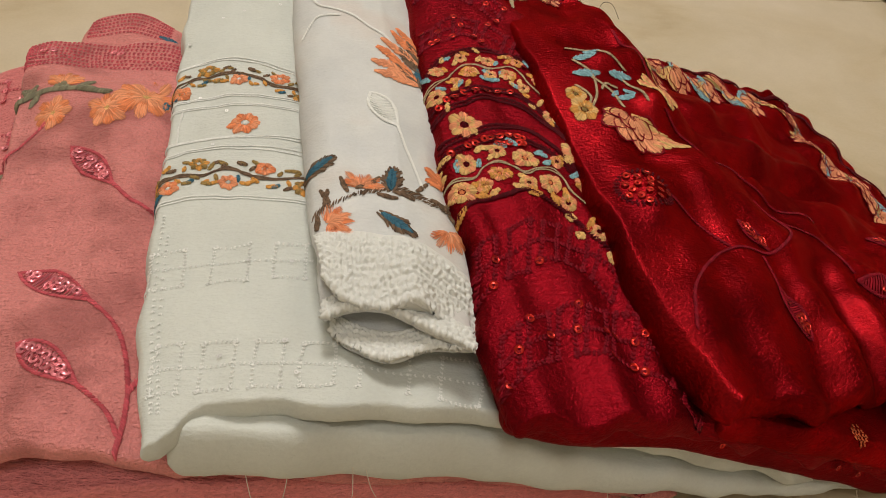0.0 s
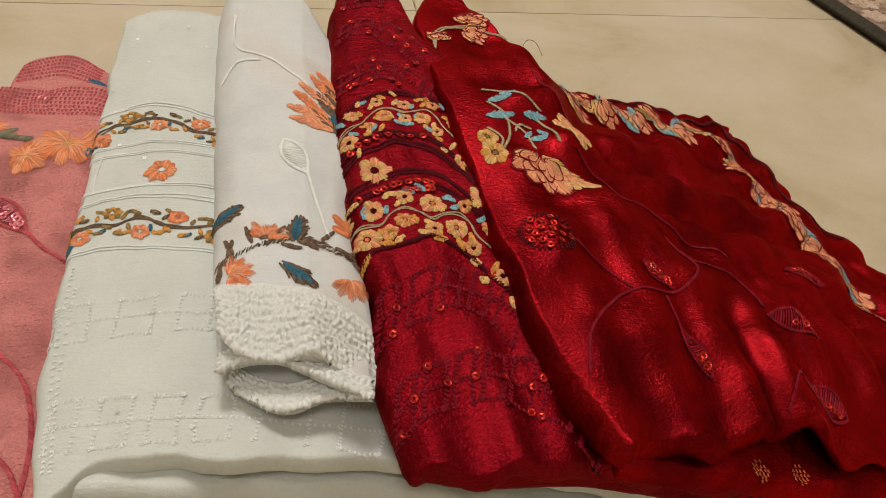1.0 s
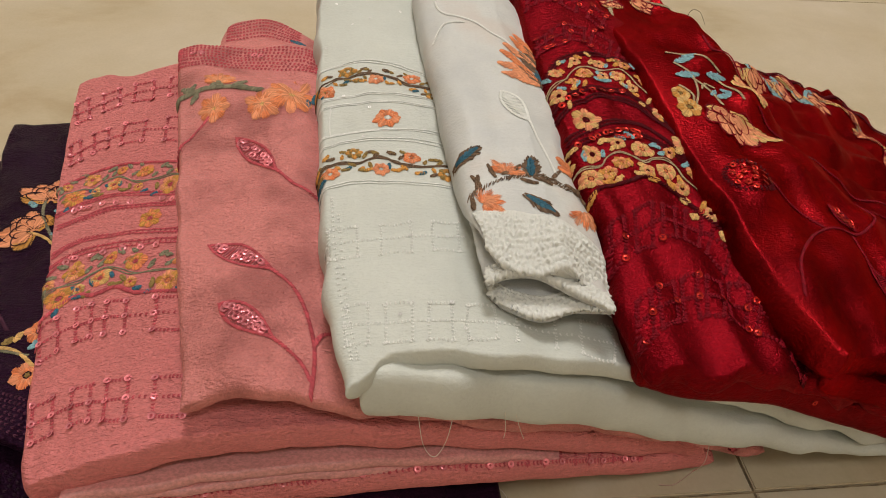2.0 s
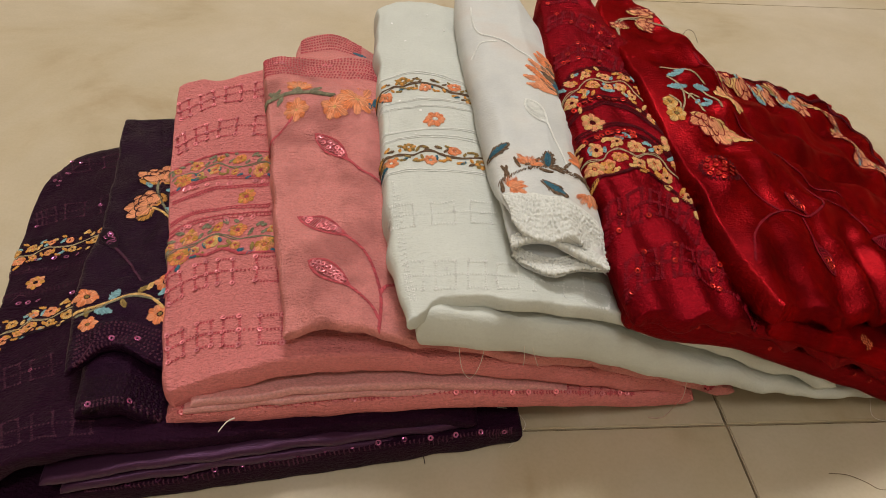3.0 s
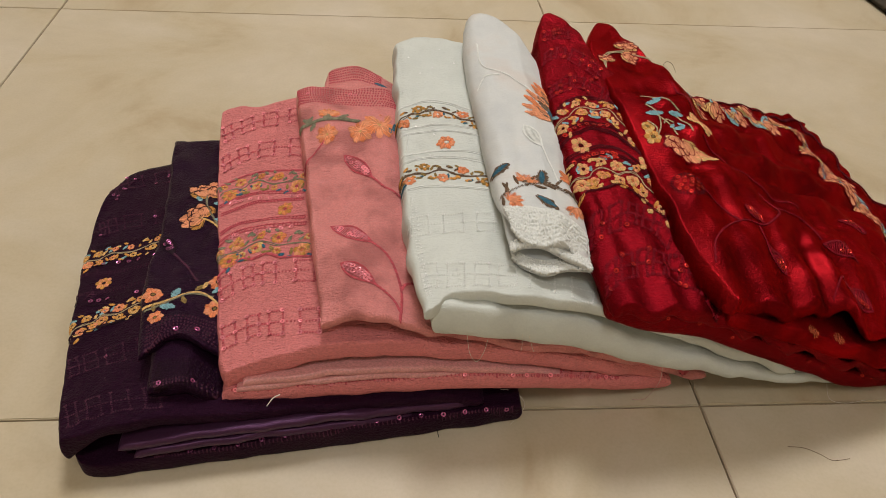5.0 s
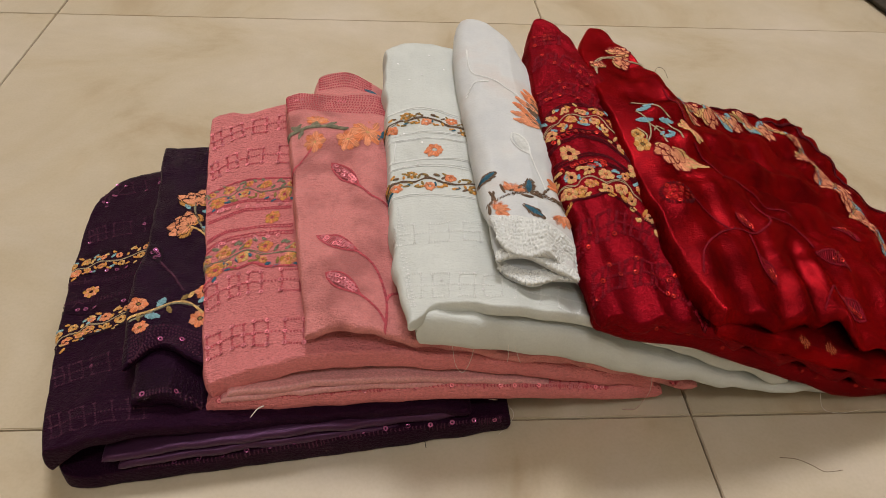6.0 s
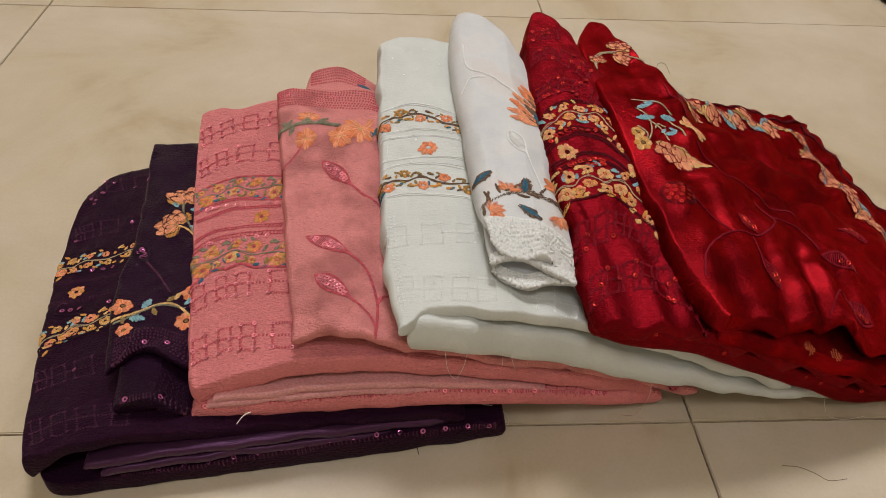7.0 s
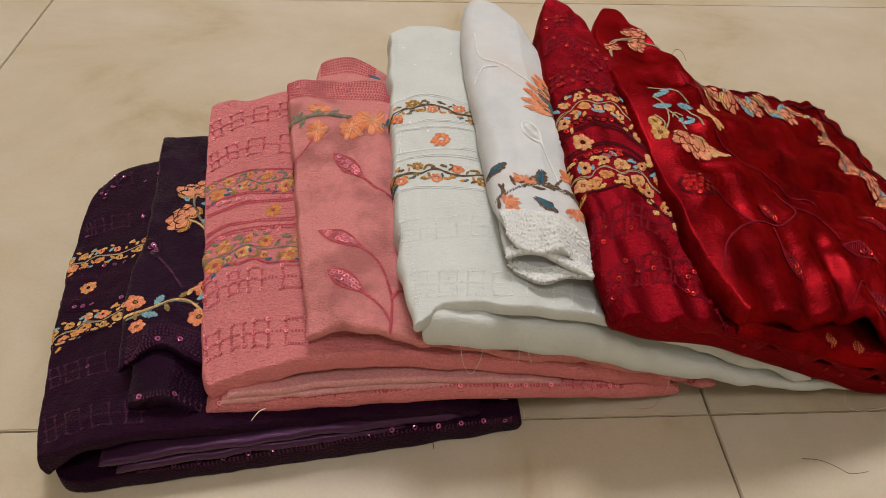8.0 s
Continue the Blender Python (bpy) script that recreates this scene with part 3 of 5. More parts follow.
class Stitched:
    """Collects stitches as points and faces in plan, then lays them onto a cloth."""

    def __init__(self):
        self.v, self.f, self.m = [], [], []

    def grid(self, rows, mi):
        n, k = len(rows), len(rows[0])
        a = len(self.v)
        for row in rows:
            self.v.extend(row)
        for i in range(n - 1):
            for j in range(k - 1):
                p = a + i * k + j
                self.f.append((p, p + 1, p + k + 1, p + k))
                self.m.append(mi)

    def lay(self, cloth, name, parent, mats, lift=0.0002, label="", kind=""):
        root, at = parent, Vector(parent.location)
        while root.parent:
            root = root.parent
            at += Vector(root.location)
        out = []
        for x, y, h in self.v:
            p, n = on(cloth, x, y)
            out.append(p + n * (h + lift) - at)
        me = bpy.data.meshes.new(name)
        me.from_pydata(out, [], self.f)
        for mt in mats:
            me.materials.append(mt)
        me.polygons.foreach_set("material_index", self.m)
        me.polygons.foreach_set("use_smooth", [True] * len(self.f))
        me.update()
        ob = new(name, me)
        ob.parent = parent
        if label or kind:
            tagged(ob, label, kind=kind)
        return ob


def cloth_of(*obs):
    """The upper faces of some layers, to lay stitches on."""
    vs, fs = [], []
    for ob in obs:
        at, up = Vector(ob.location), ob.parent
        while up:
            at += Vector(up.location)
            up = up.parent
        a = len(vs)
        vs.extend(v.co + at for v in ob.data.vertices)
        fs.extend([a + k for k in p.vertices] for p in ob.data.polygons)
    return BVHTree.FromPolygons(vs, fs)


def on(cloth, x, y):
    p, n, _, _ = cloth.ray_cast(Vector((x, y, 0.5)), Vector((0, 0, -1)))
    if p is None:
        p, n, _, _ = cloth.find_nearest(Vector((x, y, 0.12)))
        n = Vector((0, 0, 1))
    if n.z < 0:
        n = -n
    return p, n


def strand(st, a, b, w, h0, h1, mi):
    """One raised thread from a to b, thickest in the middle."""
    d = Vector((b[0] - a[0], b[1] - a[1]))
    if d.length < 1e-6:
        return
    sx, sy = -d.y / d.length * w / 2, d.x / d.length * w / 2
    rows = []
    for f, k, h in ((0.0, 0.75, h0 * 0.4), (0.35, 1.0, h0 + h1), (0.75, 1.05, h1 * 0.9 + h0 * 0.4), (1.0, 0.7, 0.0)):
        x, y = a[0] + d.x * f, a[1] + d.y * f
        rows.append([(x - sx * k, y - sy * k, h * 0.35), (x, y, h + w * 0.40), (x + sx * k, y + sy * k, h * 0.35)])
    st.grid(rows, mi)


def petal(st, x, y, ang, ln, wd, mi, h=0.0005, inner=None, pitch=0.00052, fill=1.12):
    """A satin-stitched petal: threads side by side, fanning out to a ragged rim."""
    ca, sa = math.cos(ang), math.sin(ang)
    n = max(4, int(wd / pitch))
    for j in range(n):
        t = (2 * (j + 0.5) / n - 1)
        reach = ln * math.sqrt(max(0.15, 1 - 0.72 * t * t)) * random.uniform(0.94, 1.03)
        u0, w0 = ln * 0.06, wd * 0.5 * t * 0.42
        u1, w1 = reach, wd * 0.5 * t * random.uniform(0.92, 1.06)
        strand(st, (x + ca * u0 - sa * w0, y + sa * u0 + ca * w0), (x + ca * u1 - sa * w1, y + sa * u1 + ca * w1), wd / n * fill, 0.0, h * (1 - 0.6 * t * t), mi)
        if inner is not None and j % 2:
            k = random.uniform(0.40, 0.66)
            strand(st, (x + ca * u0 - sa * w0, y + sa * u0 + ca * w0), (x + ca * u1 * k - sa * w1 * k, y + sa * u1 * k + ca * w1 * k), wd / n * 0.95, 0.0002, h * 1.1, inner)


def blade(st, x, y, ang, ln, wd, mi, h=0.0004, inner=0.0, outer=1.0):
    """A leaf in fishbone stitch: slanted threads on both sides of a rib."""
    ca, sa = math.cos(ang), math.sin(ang)
    n = max(5, int(ln / 0.00075))
    for k in range(n):
        s = (k + 0.5) / n
        half = wd / 2 * math.sin(math.pi * min(0.98, 0.10 + 0.88 * s)) ** 0.8
        for sg in (-1, 1):
            u0, w0 = ln * s * 0.86, sg * half * inner
            u1, w1 = ln * (s * 0.86 + 0.15), sg * half * outer * random.uniform(0.65, 1.25)
            strand(st, (x + ca * u0 - sa * w0, y + sa * u0 + ca * w0), (x + ca * u1 - sa * w1, y + sa * u1 + ca * w1), ln / n * 1.15, h * 0.5, h * 0.6, mi)


def flower(thing_, cloth, x, y, rad, mats, n=7, spin=0.0, fan=6.283, name="flower", heart=True, double=False, label="", fill=1.12, tall=1.0):
    st = Stitched()
    full = fan > 6
    tone = random.choice((0, 1))
    hub = 0.20 if full else 0.12
    for k in range(n):
        a = spin + (fan * k / n if full else fan * (k / max(1, n - 1) - 0.5))
        ln = rad * random.uniform(0.78, 1.14)
        petal(st, x + hub * rad * math.cos(a), y + hub * rad * math.sin(a), a + random.uniform(-0.10, 0.10), ln * (1.0 - hub),
              (2.1 * rad * math.sin(min(fan, 6.28) / n / 2) + 0.20 * rad) * 0.72, (k + tone) % 2 if len(mats) > 2 else 0, 0.0006, (k + tone + 1) % 2 if len(mats) > 2 else None, fill=fill)
    if double:
        for k in range(n):
            a = spin + fan * (k + 0.5) / n if full else spin + fan * 0.7 * (k / max(1, n - 1) - 0.5)
            petal(st, x, y, a, rad * 0.62, rad * 0.42, 1 if len(mats) > 2 else 0, 0.0011, fill=fill)
    if heart:
        for k in range(5):
            a = spin + 6.283 * k / 5
            petal(st, x, y, a, rad * 0.20, rad * 0.16, len(mats) - 1, 0.0006)
    if tall != 1.0:
        st.v = [(vx, y + (vy - y) * tall, h) for vx, vy, h in st.v]
    return st.lay(cloth, name, thing_, mats, label=label)


def lotus(thing_, cloth, x, y, rad, mats, spin, fan, n=7, label="", skew=0.0):
    """A fan of broad satin petals in two rows, each with a thin dark outline; the outermost petals are of the second thread."""
    st = Stitched()
    for row, (count, ln_, spread, h) in enumerate(((n, 1.0, 1.0, 0.0004), (n - 2, 0.64, 0.80, 0.0010))):
        for k in range(count):
            f = k / max(1, count - 1) - 0.5
            a = spin + fan * spread * f
            ln = rad * ln_ * (1 + skew * f) * random.uniform(0.92, 1.06)
            wd = 2.0 * ln * math.sin(fan * spread / count / 2) * 1.45
            outer = row == 0 and k in (0, count - 1)
            ln *= 0.80 if outer else 1.0
            petal(st, x, y, a, ln * 0.96, wd * 0.92, 1 if outer else 0, h, None if outer else 1 if row == 0 else None)
            ca, sa = math.cos(a), math.sin(a)
            rim = [(0.12 * ln, -0.06 * wd)]
            for q in range(9):
                t = -1 + q / 4
                rim.append((ln * math.sqrt(max(0.15, 1 - 0.72 * t * t)) * 1.0, 0.48 * wd * t))
            rim.append((0.12 * ln, 0.06 * wd))
            base = len(st.v)
            cord(st, [(x + ca * u - sa * w, y + sa * u + ca * w) for u, w in rim], 0.00015, 2, step=0.0005)
            for i in range(base, len(st.v)):
                st.v[i] = (st.v[i][0], st.v[i][1], st.v[i][2] + h * 0.8)
    return st.lay(cloth, "lotus_flower", thing_, mats, label=label)


def leaf(thing_, cloth, x, y, ang, ln, wd, mats, name="leaf"):
    st = Stitched()
    if len(mats) > 1:
        blade(st, x, y, ang, ln, wd, 1, 0.0003, 0.45, 1.05)
        blade(st, x + math.cos(ang) * ln * 0.08, y + math.sin(ang) * ln * 0.08, ang, ln * 0.82, wd * 0.62, 0, 0.0006)
    else:
        blade(st, x, y, ang, ln, wd, 0)
    return st.lay(cloth, name, thing_, mats)


def cord(st, pts, rad, mi=0, step=0.0009):
    """A couched rope of short slanted threads along knots in plan."""
    length = sum((Vector(a) - Vector(b)).length for a, b in zip(pts, pts[1:]))
    n = max(3, int(length / step))
    for i in range(n):
        s = (i + 0.5) / n
        p, q = curve(pts, s), curve(pts, min(1, s + 0.01))
        if s > 0.98:
            q = p + (p - curve(pts, s - 0.01))
        d = (q - p).normalized() if (q - p).length > 1e-9 else Vector((1, 0))
        side = Vector((-d.y, d.x)) * rad * random.uniform(0.85, 1.15)
        along = d * max(step * 0.9, rad * 0.9)
        strand(st, tuple(p - along - side), tuple(p + along + side), max(step * 0.9, rad * 0.9), rad * 0.35, rad * 0.45, mi)


def stitches(st, pts, pitch, size, mi=0, jitter=0.15):
    """A row of chain stitches: two slanted lozenges a step, like the links of a braid."""
    length = sum((Vector(a) - Vector(b)).length for a, b in zip(pts, pts[1:]))
    n = max(1, int(length / pitch))
    phase = random.uniform(0.2, 0.8)
    for i in range(n):
        s = min(1.0, max(0.0, (i + phase + random.uniform(-0.12, 0.12)) / n))
        p, q = curve(pts, s), curve(pts, min(1, s + 0.02))
        if s > 0.97:
            q = p + (p - curve(pts, s - 0.02))
        base = math.atan2(q.y - p.y, q.x - p.x)
        for sgn in (-1, 1):
            a = base + sgn * 0.42 + random.uniform(-jitter, jitter)
            ca, sa = math.cos(a), math.sin(a)
            ox, oy = -math.sin(base) * sgn * size * 0.32, math.cos(base) * sgn * size * 0.32
            k = len(st.v)
            L, W = size * random.uniform(0.85, 1.2), size * 0.36
            for u, w, z in ((-L, 0, 0), (0, -W, 0.0001), (L, 0, 0), (0, W, 0.0001), (-L * 0.4, 0, size * 0.42), (L * 0.4, 0, size * 0.42)):
                st.v.append((p.x + ox + ca * u / 1.5 - sa * w, p.y + oy + sa * u / 1.5 + ca * w, z))
            st.f.extend([(k, k + 1, k + 4), (k + 1, k + 5, k + 4), (k + 1, k + 2, k + 5), (k + 2, k + 3, k + 5), (k + 3, k + 4, k + 5), (k + 3, k, k + 4)])
            st.m.extend([mi] * 6)


def sequin_mesh(mat):
    me = bpy.data.meshes.new("sequin")
    vs, fs, n = [], [], 12
    for rad, z in ((0.00058, 0.0001), (0.0012, -0.00005), (0.00165, 0.0002)):
        vs.extend((rad * math.cos(6.2832 * k / n), rad * math.sin(6.2832 * k / n), z) for k in range(n))
    for a in (0, n):
        fs.extend((a + k, a + (k + 1) % n, a + n + (k + 1) % n, a + n + k) for k in range(n))
    me.from_pydata(vs, [], fs)
    me.materials.append(mat)
    return me


SEQ = {k: sequin_mesh(m) for k, m in (("pink", PINK_S), ("red", RED_S), ("purple", PURPLE_S), ("clear", CLEAR_S))}


def sequin(thing_, cloth, x, y, kind, size=1.0):
    p, n = on(cloth, x, y)
    tilt = Vector((random.gauss(0, 0.16), random.gauss(0, 0.16), 0))
    ob = new("sequin", SEQ[kind])
    ob.parent = thing_
    at, up = Vector(thing_.location), thing_.parent
    while up:
        at += Vector(up.location)
        up = up.parent
    ob.matrix_basis = Matrix.LocRotScale(p + n * 0.0007 - at, (n + tilt).to_track_quat("Z", "Y"), Vector((size, size, size)))
    return ob


def sequin_row(thing_, cloth, pts, n, kind, jitter=0.0004, size=1.0, keep=1.0):
    for i in range(n):
        if random.random() <= keep:
            p = curve(pts, (i + 0.5) / n)
            sequin(thing_, cloth, p.x + random.gauss(0, jitter), p.y + random.gauss(0, jitter), kind, size)


def stitch_row(thing_, cloth, rows, pitch, size, mat, name="stitching", label=""):
    st = Stitched()
    for pts in rows:
        stitches(st, pts, pitch, size)
    return st.lay(cloth, name, thing_, [mat], label=label, kind="stuff")


def rope_row(thing_, cloth, rows, rad, mat, name="stitching", rough=0.0):
    """Continuous couched ropes laid side by side."""
    st = Stitched()
    for pts in rows:
        cord(st, [(x + random.gauss(0, 0.0002), y + random.gauss(0, 0.0003)) for x, y in pts], rad, step=rad * 1.25)
        if rough:
            stitches(st, [(x + random.gauss(0, 0.0004), y + random.gauss(0, 0.0005)) for x, y in pts], 0.0017, rough, jitter=0.7)
    return st.lay(cloth, name, thing_, [mat], kind="stuff")


def terry(thing_, cloth, a, b, mat, rows, seed, name="hem_stitching"):
    """A thick looped hem: rows of uneven tufts side by side in one woven strip from line a to line b."""
    st = Stitched()
    length = sum((Vector(p) - Vector(q)).length for p, q in zip(a, a[1:]))
    nu, nv = max(20, int(length / 0.00030)), rows * 6
    grid = []
    for j in range(nv + 1):
        v = j / nv
        line = []
        for i in range(nu + 1):
            p = curve(a, i / nu).lerp(curve(b, i / nu), v)
            wob = 0.35 * noise.noise(Vector((p.x * 240, p.y * 240, seed)))
            ridge = abs(math.sin(math.pi * (rows * v + wob)))
            slant = 0.5 + 0.5 * math.sin(6.283 * (p.x / 0.0017 + (0.5 if int(rows * v) % 2 else -0.5) * rows * v))
            tuft = noise.noise(Vector((p.x * 900, p.y * 900, seed + 4)))
            curl = noise.noise(Vector((p.x * 1700, p.y * 1500, seed + 9)))
            edge = min(1.0, 0.7 + 8 * v, 8 * (1 - v))
            line.append((p.x, p.y, 0.0001 + (0.00040 * ridge + 0.00034 * slant * ridge + 0.00085 * tuft + 0.00055 * curl + 0.0004) * edge))
        grid.append(line)
    st.grid(grid, 0)
    return st.lay(cloth, name, thing_, [mat], kind="stuff")


def between(a, b, n):
    return [[tuple(Vector(p).lerp(Vector(q), k / max(1, n - 1))) for p, q in zip(a, b)] for k in range(n)]


def stitch_grid(thing_, cloth, pts, n, half_w, half_h, mat, kind, keep=0.3, size=0.0010, seq=1.0, middle=True):
    """Paired ladders of chain stitch strung along a line, with sequins at their corners."""
    if middle:
        stitch_row(thing_, cloth, [pts], 0.0015, size, mat)
    length = sum((Vector(a) - Vector(b)).length for a, b in zip(pts, pts[1:]))
    way = (Vector(pts[-1]) - Vector(pts[0])).normalized()
    for i in range(n):
        s, ds = (i + 0.5) / n, half_w / length
        l, r = curve(pts, max(0.0, s - ds)), curve(pts, min(1.0, s + ds))
        d = ((r - l).normalized() + 2 * way).normalized()
        w = (Vector((-d.y, d.x)) + Vector((l.x + 0.20, l.y + 0.26)).normalized()).normalized() * half_h * random.uniform(0.92, 1.06)
        st = Stitched()
        ends = [l - w, r - w, r + w, l + w]
        for a, b, go in ((0, 3, 1.0), (1, 2, 1.0), (0, 1, 0.95), (3, 2, 0.95)):
            if random.random() < go:
                a, b = ends[a], ends[b]
                m = (a + b) / 2 + Vector((random.gauss(0, 0.0004), random.gauss(0, 0.0004)))
                stitches(st, [tuple(a), tuple(m), tuple(b)], 0.0013, size, jitter=0.5)
        for q in ends:
            stitches(st, [(q.x - 0.0009, q.y - 0.0004), (q.x + 0.0009, q.y + 0.0004)], 0.0009, size * 1.1, jitter=0.9)
        made = st.lay(cloth, "stitch_square", thing_, [mat])
        for q in ends + [l, r]:
            if random.random() < keep:
                sequin(made, cloth, q.x, q.y, kind, seq)


def vine_band(thing_, cloth, pts, half, n, petals, leaves, stem_mat, heart, dense=True, fl=0.41):
    """A meandering stem with flowers and leaves set along it."""
    length = sum((Vector(a) - Vector(b)).length for a, b in zip(pts, pts[1:]))

    def at(s, off):
        p, q = curve(pts, max(0, min(0.97, s))), curve(pts, max(0, min(0.97, s)) + 0.03)
        d = (q - p).normalized()
        return p + Vector((-d.y, d.x)) * off, math.atan2(d.y, d.x)

    knots = [tuple(at(i / (2 * n), half * 0.20 * math.sin(i * 1.57))[0]) for i in range(2 * n + 1)]
    st = Stitched()
    for k in range(2 if dense else 5):
        cord(st, [(x + random.gauss(0, 0.0005), y + random.gauss(0, 0.0005)) for x, y in knots], 0.00026, step=0.00048)
    st.lay(cloth, "stem", thing_, [stem_mat])
    for i in range(n):
        side = 1 if i % 2 else -1
        s = (i + 0.5) / n
        p, a = at(s + random.uniform(-0.15, 0.15) / n, side * half * random.uniform(0.34, 0.52))
        two = petals[i % len(petals)]
        flower(thing_, cloth, p.x, p.y, half * fl * random.uniform(0.82, 1.18), [two[0], two[1], random.choice((heart, ORANGE))], random.choice((5, 6, 7, 8)), random.random() * 6)
        q, a = at(s + 0.10 / n, -side * half * 0.62)
        if dense:
            flower(thing_, cloth, q.x, q.y, half * 0.31, [petals[(i + 1) % len(petals)][0], petals[(i + 1) % len(petals)][1], heart], 5, random.random() * 6, name="small_flower")
        else:
            leaf(thing_, cloth, q.x, q.y, a + random.uniform(-0.8, 0.8), half * 0.55, half * 0.20, [leaves[(i + 1) % len(leaves)]])
        for k, (ds, off, turn) in enumerate(((-0.42, 0.25, 0.9), (-0.30, -0.30, -0.8), (0.40, 0.72, 0.5), (0.46, -0.75, 3.6), (0.30, 0.10, 1.2), (-0.46, -0.85, 0.2), (-0.2, 0.9, 2.6))):
            q, a = at(s + ds / n, side * half * off * (1.0 if dense else 0.62))
            leaf(thing_, cloth, q.x, q.y, a + side * turn + random.uniform(-0.3, 0.3), half * random.uniform(0.38, 0.62) * (1.0 if dense else 0.85), half * (0.21 if dense else 0.17), [leaves[(i + k) % len(leaves)]])


def sequin_leaf(thing_, cloth, tip, base, width, mat, kind, keep=0.55, fill=None):
    """A leaf outlined in cord and filled with stitch bars and sequins."""
    a, b = Vector(tip), Vector(base)
    d = (b - a)
    side = Vector((-d.y, d.x)).normalized()
    st = Stitched()
    for sg in (-1, 1):
        pts = [tuple(a + d * s + side * sg * width / 2 * math.sin(math.pi * s ** 0.85)) for s in (0, 0.15, 0.35, 0.55, 0.75, 0.9, 1)]
        cord(st, pts, 0.00055)
        stitches(st, pts, 0.0016, 0.0008)
    for k in range(19):
        s = 0.08 + 0.045 * k
        w = width / 2 * math.sin(math.pi * s ** 0.85) * 0.85
        c = a + d * s
        strand(st, tuple(c - side * w), tuple(c + side * w + d * 0.05), 0.0006, 0.0002, 0.0003, k % 2)
    made = st.lay(cloth, "leaf", thing_, [mat, fill or mat])
    for k in range(9):
        s = 0.14 + 0.085 * k
        w = width / 2 * math.sin(math.pi * s ** 0.85) * 0.6
        for t in (-0.55, 0.55):
            if random.random() < keep:
                c = a + d * s + side * w * t
                sequin(made, cloth, c.x, c.y, kind)


def stem(thing_, cloth, pts, mat, rad=0.0007, fuzzy=True):
    st = Stitched()
    cord(st, pts, rad)
    if fuzzy:
        stitches(st, pts, 0.0016, rad * 1.3)
    return st.lay(cloth, "stem", thing_, [mat])


def branch(thing_, cloth, pts, mat, w0, w1):
    """A branch filled with short slanted stitches of uneven length."""
    st = Stitched()
    length = sum((Vector(a) - Vector(b)).length for a, b in zip(pts, pts[1:]))
    n = int(length / 0.00045)
    for i in range(n):
        s = (i + 0.5) / n
        p, q = curve(pts, s * 0.97), curve(pts, s * 0.97 + 0.02)
        d = (q - p).normalized()
        w = (w0 + (w1 - w0) * s) * random.uniform(0.6, 1.25) * (0.75 + 0.35 * math.sin(s * 21))
        a = Vector((-d.y, d.x)) * w + d * w * random.uniform(0.5, 1.3)
        o = Vector((random.gauss(0, 0.0003), random.gauss(0, 0.0003)))
        strand(st, tuple(p - a + o), tuple(p + a + o), 0.00034, 0.0001, 0.0002, 0)
    return st.lay(cloth, "stem", thing_, [mat])


# ---- embroidery: purple set ----
c = cloth_of(purple_top)
T = purple_kurta
GO = [(PEACH, ORANGE), (TAN, GOLD), (PEACH, GOLD)]
vine_band(T, c, [(-0.424, 0.112), (-0.4143, 0.1167), (-0.3987, 0.1186), (-0.3750, 0.1215), (-0.357, 0.123)], 0.0085, 6, GO, [TAN, GOLD, GOLD, SKY, GOLD], BEIGE, DARK_T)
vine_band(T, c, [(-0.412, 0.043), (-0.4014, 0.0524), (-0.3895, 0.0555), (-0.3718, 0.0591), (-0.352, 0.062)], 0.0095, 6, GO, [TAN, GOLD, GOLD, SKY, GOLD], BEIGE, DARK_T)
flower(T, c, -0.4033, 0.0893, 0.0055, [PEACH, GOLD, DARK_T], 8)
for rows, mat in (([(-0.428, 0.1), (-0.4047, 0.0981), (-0.370, 0.0990)], PURPLE_T), ([(-0.426, 0.079), (-0.4028, 0.0800), (-0.365, 0.0810)], PURPLE_T),
                  ([(-0.420, 0.128), (-0.398, 0.1285), (-0.365, 0.1300)], DARK_T), ([(-0.424, 0.071), (-0.4, 0.0725), (-0.36, 0.0728)], DARK_T), ([(-0.426, 0.106), (-0.4, 0.1075), (-0.36, 0.1075)], DARK_T)):
    stitch_row(T, c, [rows, [(x, y + 0.0018) for x, y in rows]], 0.0017, 0.0009, mat)
sequin_row(T, c, [(-0.415, 0.1085), (-0.366, 0.1081)], 9, "purple", keep=0.7)
sequin_row(T, c, [(-0.413, 0.0722), (-0.364, 0.0725)], 9, "purple", keep=0.6)
stem(T, c, [(-0.414, 0.040), (-0.4, 0.0445), (-0.385, 0.047), (-0.37, 0.0487), (-0.352, 0.051)], DARK_T, 0.0008)
for pts, n in (([(-0.424, 0.190), (-0.4197, 0.2067), (-0.38, 0.2065)], 4), ([(-0.424, 0.150), (-0.4091, 0.1541), (-0.368, 0.1555)], 4),
               ([(-0.404, 0.0136), (-0.3845, 0.0185), (-0.350, 0.0215)], 4), ([(-0.3935, -0.0236), (-0.3706, -0.0192), (-0.338, -0.0178)], 4)):
    stitch_grid(T, c, pts, n, 0.0040, 0.0080, PURPLE_T, "purple", 0.22, 0.0009, 0.85)
cb = cloth_of(purple_bottom)
for k in range(15):
    f = k / 14
    sequin(T, cb, -0.325 + f * 0.19, -0.0351 + f * 0.0250, "purple")
stitch_row(T, cb, [[(-0.345, -0.0377), (-0.24, -0.0249), (-0.13, -0.0095)]], 0.0022, 0.0010, PURPLE_T)

T = purple_scarf
c = cloth_of(purple_scarf_top)
lotus(T, c, -0.3360, 0.1440, 0.0180, [PEACH, GOLD, DARK_T], 1.85, 2.7, 6, "orange and gold lotus flower")
lotus(T, c, -0.3360, 0.1180, 0.0170, [PEACH, GOLD, DARK_T], 2.75, 2.9, 6, "orange and gold lotus flower")
